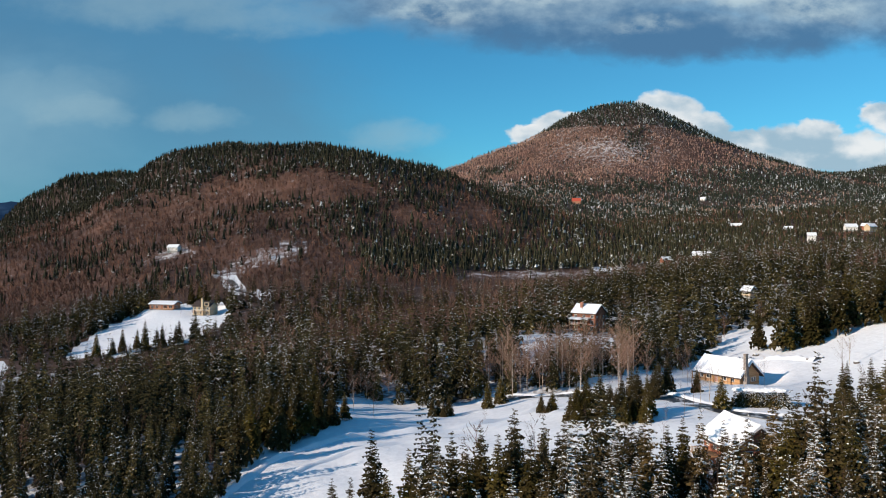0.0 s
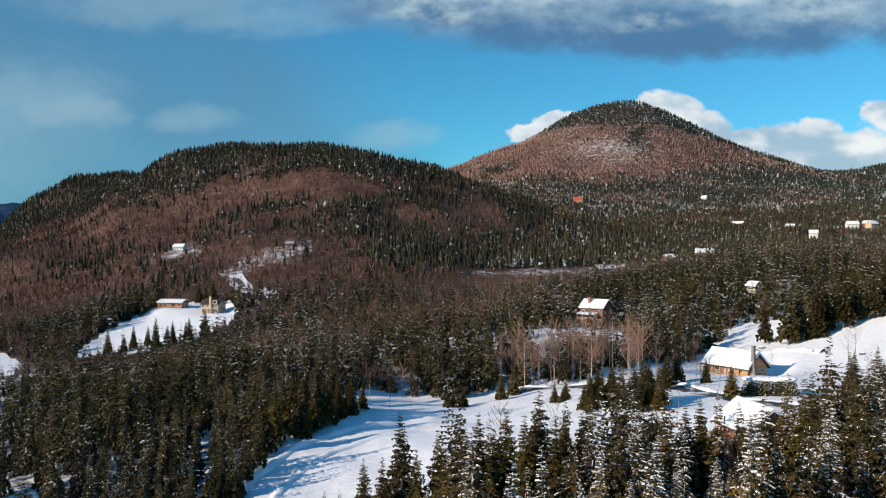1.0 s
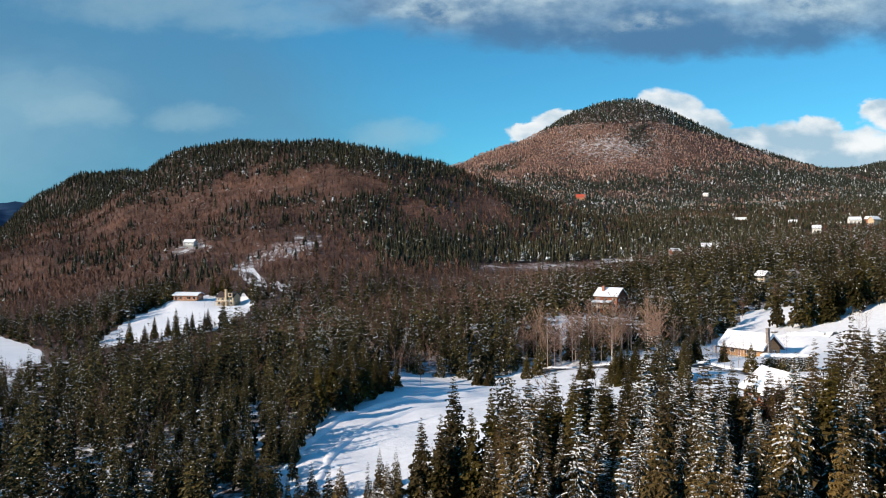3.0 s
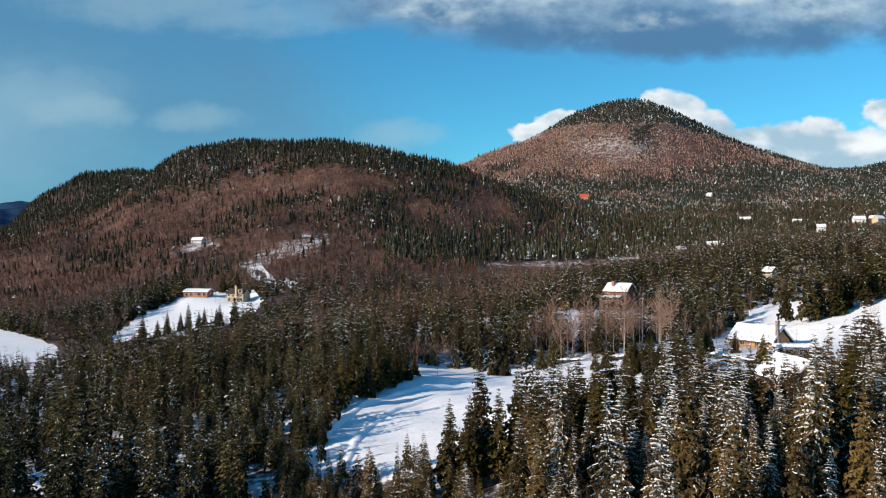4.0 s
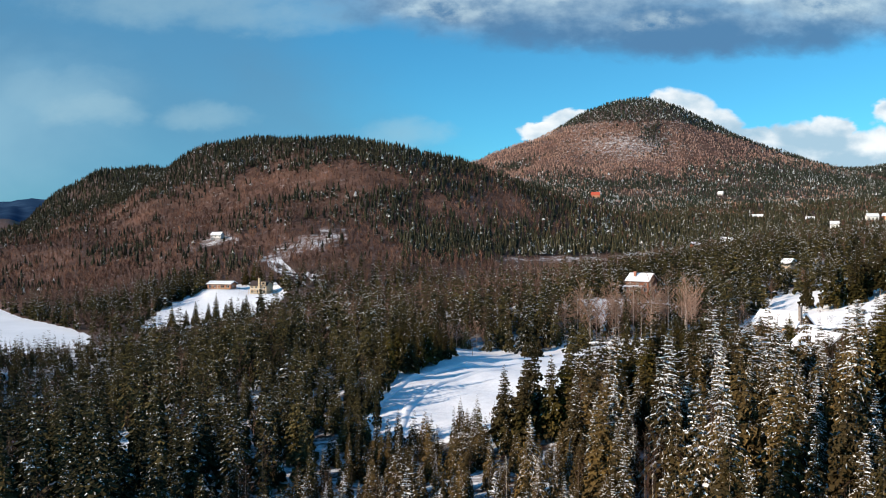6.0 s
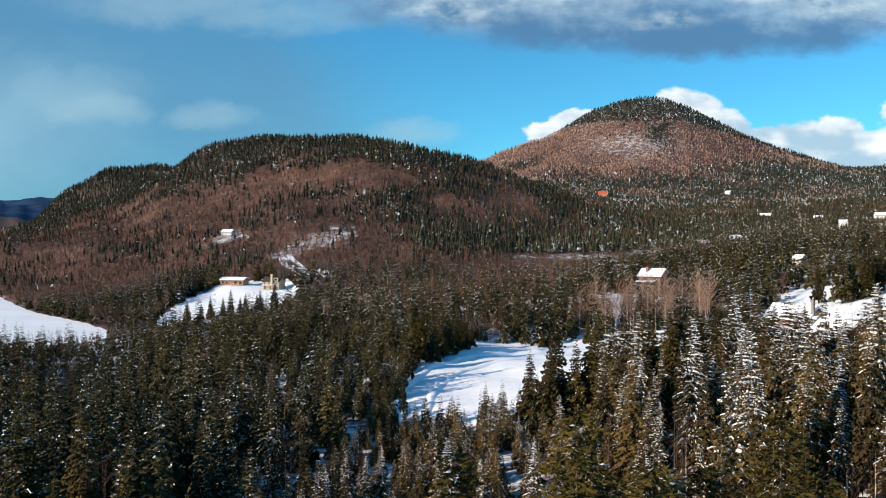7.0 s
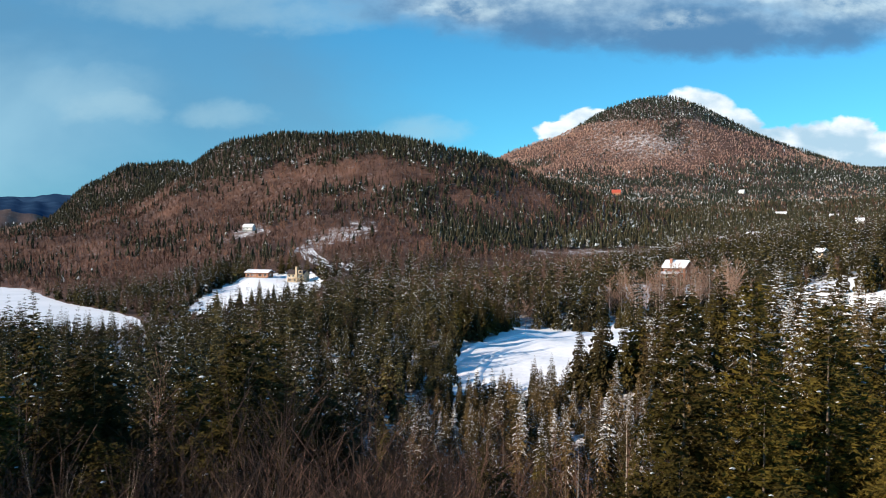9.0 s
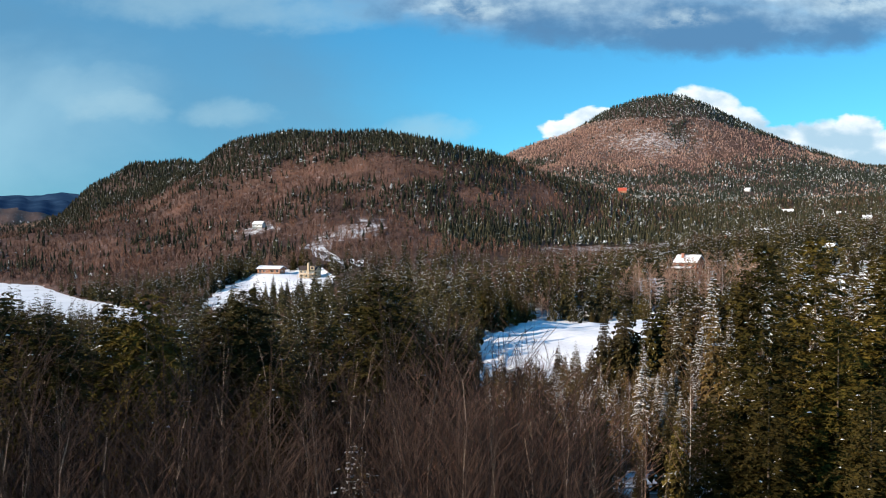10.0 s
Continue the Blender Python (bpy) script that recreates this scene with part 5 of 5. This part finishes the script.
# cottages scattered over the plateau
FARM = [  # x, y, turn, length, depth, height, rise, walls, roof, snow
    (-268, 797, -10, 11, 8, 3.0, 2.6, M_WHITE, M_SHINGLE, 0.4), (230, 712, -15, 15, 9, 3.2, 3.4, M_BROWN, M_SHINGLE, 0.4), (140, 366, -60, 5, 4, 2.4, 1.6, M_TAN, M_SHINGLE, 0.5),
    (440, 1200, -20, 16, 9, 4, 3.5, M_BROWN, M_SHINGLE, 0.4), (318, 1905, -15, 20, 12, 7, 7, M_RED, M_REDROOF, 0.0), (700, 2150, -40, 14, 9, 4, 4, M_WHITE, M_SHINGLE, 0.5),
    (415, 900, -20, 9, 8, 6, 3, M_WHITE, M_SHINGLE, 0.4), (515, 1010, -10, 14, 9, 4, 3.5, M_WHITE, M_SHINGLE, 0.4), (535, 1000, 20, 12, 9, 5, 3.5, M_TAN, M_SHINGLE, 0.4),
    (480, 1110, -30, 11, 9, 4, 3, M_WHITE, M_SHINGLE, 0.4), (196, 703, 15, 8, 6, 2.6, 2.2, M_BROWN, M_SHINGLE, 0.4), (545, 1030, -50, 10, 8, 5, 3, M_BROWN, M_SHINGLE, 0.4),
    (640, 1500, 0, 13, 9, 4, 3, M_WHITE, M_SHINGLE, 0.4),
]
for x, y, turn, L, D, H, rise, mt, rf, sn in FARM:
    house("cottage", "red-roofed farmhouse at the foot of the mountain" if rf is M_REDROOF else "small cottage with a snow-covered roof in the forest", (x, y, land1(x, y) + 0.6), turn, L, D, H, rise, mt, rf,
          (row(3, L, 1.2, 0.9, 2.1), [], [], row(1, D - 0.5, 1.2, 0.9, 2.1, D / 2 - 0.9)), sn, 0.6, None, 0.5, "cottages in the forest")


# ---- road, hedge, rocks ----
def ribbon(name, pts, width, lift, mat, label, category):
    """A strip draped over the land along a smooth line."""
    P = [Vector((*p, 0)) for p in pts]
    line = []
    for i in range(len(P) - 1):
        p0, p1, p2, p3 = P[max(i - 1, 0)], P[i], P[i + 1], P[min(i + 2, len(P) - 1)]
        for s in range(8):
            t = s / 8
            line.append(0.5 * ((2 * p1) + (p2 - p0) * t + (2 * p0 - 5 * p1 + 4 * p2 - p3) * t * t + (3 * p1 - p0 - 3 * p2 + p3) * t ** 3))
    V, F, k = [], [], 7
    for i, c in enumerate(line):
        d = (line[min(i + 1, len(line) - 1)] - line[max(i - 1, 0)]).normalized()
        n = Vector((-d.y, d.x, 0))
        for j in range(k):
            q = c + n * width * (j / (k - 1) - 0.5)
            V.append((q.x, q.y, land1(q.x, q.y) + lift))
    for i in range(len(line) - 1):
        for j in range(k - 1):
            F.append((i * k + j, i * k + j + 1, (i + 1) * k + j + 1, (i + 1) * k + j))
    me = raw_mesh(name, V, np.array(F)[:, ::-1], mat, True)
    return tagged(new(name, me), label, category, kind="structure")


ribbon("road", [(18, 227), (36, 220), (49, 208), (54.5, 196), (58, 187), (60.5, 177), (65, 167), (80, 158), (104, 152), (130, 147)], 5.5, 0.16, M_ASPHALT, "ploughed dark asphalt road with packed snow", "road")
ribbon("road_upper", [(-122, 560), (-138, 582), (-156, 608), (-166, 636), (-178, 664)], 5.0, 0.2, M_ASPHALT, "ploughed lane climbing behind the villa", "road")


def bank(name, pts, width, high, label):
    """A ploughed ridge of snow along a line."""
    ob = ribbon(name, pts, width, 0.0, M_SNOW, label, "snow bank")
    co = np.empty(len(ob.data.vertices) * 3, np.float32)
    ob.data.vertices.foreach_get("co", co)
    co = co.reshape(-1, 7, 3)
    prof = np.array((-0.25, 0.35, 0.85, 1.0, 0.8, 0.3, -0.25)) * high
    wob = 1 + 0.3 * np.sin(np.arange(len(co)) * 0.9)[:, None] + 0.2 * np.sin(np.arange(len(co)) * 2.3)[:, None]
    co[:, :, 2] += np.where(prof > 0, prof * wob, prof)
    ob.data.vertices.foreach_set("co", co.ravel())
    ob.data.update()


bank("snow_bank", [(-41, 124), (-38.5, 145), (-33.5, 160), (-26, 170), (-14, 178), (0, 184), (18, 195), (34, 205)], 2.8, 0.7, "ploughed ridge of snow along the snowy track")
bank("snow_bank_inner", [(-34, 122), (-32, 142), (-27.5, 154), (-20, 163), (-9, 170), (5, 176), (22, 186), (37, 196)], 2.4, 0.4, "ploughed ridge of snow along the snowy track")
bank("snow_bank_road", [(20, 231), (38, 224), (52.5, 211), (58.5, 198), (62, 189), (64.5, 179), (69, 170.5), (82, 162.5)], 2.4, 0.45, "ploughed ridge of snow beside the road")
bank("snow_bank_drive", [(88, 254), (98, 258), (106, 256), (112, 249), (114, 242)], 4.5, 0.9, "high heap of cleared snow behind the log house")


def boulder(x, y, size, seed):
    bm = bmesh.new()
    bmesh.ops.create_icosphere(bm, subdivisions=3, radius=size)
    for v in bm.verts:
        v.co *= 1 + 0.35 * noise.noise(v.co / size * 1.1 + Vector((seed * 3.1, 0, 0))) + 0.1 * noise.noise(v.co / size * 4)
        v.co.z *= 0.6
    root = new("boulder")
    root.matrix_basis = pose(x, y, land1(x, y) + size * 0.12, 0, 0, seed * 40)
    cap = bm.copy()
    bpart("rock", bm, M_ROCK, root)
    for v in cap.verts:
        v.co *= 1.03
        v.co.z += size * 0.06
    bmesh.ops.delete(cap, geom=[v for v in cap.verts if v.co.z < size * 0.25], context="VERTS")
    bpart("snow_cap", cap, M_SNOW, root)
    tagged(root, "dark grey boulder capped with snow", "rock", "boulders on the slope")


for i, (x, y, s) in enumerate([(93, 262, 1.6), (97, 264, 1.3), (100, 263, 1.5), (104, 266, 1.0), (113, 246, 1.1), (116, 245, 0.8), (88, 260, 1.2), (64, 236, 1.6), (67, 239, 1.2), (62, 232, 0.9), (120, 232, 0.9), (84, 205, 1.0)]):
    boulder(x, y, s, i + 1)

hr = np.random.default_rng(3)
hs = np.array([(67 + 9 * t + hr.uniform(-0.5, 0.5), 182 - 5 * t + hr.uniform(-0.5, 0.5), 0, hr.uniform(0.8, 1.1)) for t in np.linspace(0, 1, 26)])
hs[:, 2] = land(hs[:, 0], hs[:, 1])
v, f, w, tone = scatter([spruce(hr, 4.2, 3.6, 11, 9, 2, 0.5) for _ in range(3)], hs, hr)
hedge = tagged(new("cedar_hedge"), "dense clipped cedar hedge topped with snow", "hedge")
part("foliage", raw_mesh("foliage", v, f, [M_NEEDLE, M_BOUGHSNOW], False, w, tone), hedge)
for k in range(7):
    bm = bmesh.new()
    bmesh.ops.create_icosphere(bm, subdivisions=3, radius=1.5)
    for vv in bm.verts:
        vv.co *= 1 + 0.25 * noise.noise(vv.co * 1.5 + Vector((k * 5.0, 0, 0)))
        vv.co.z *= 0.36
    px, py = 67 + 9 * (k + 0.3) / 7, 182 - 5 * (k + 0.3) / 7
    bm.transform(pose(px, py, land1(px, py) + 3.7, 0, 0, k * 50))
    bpart("snow_cap", bm, M_SNOW, hedge)
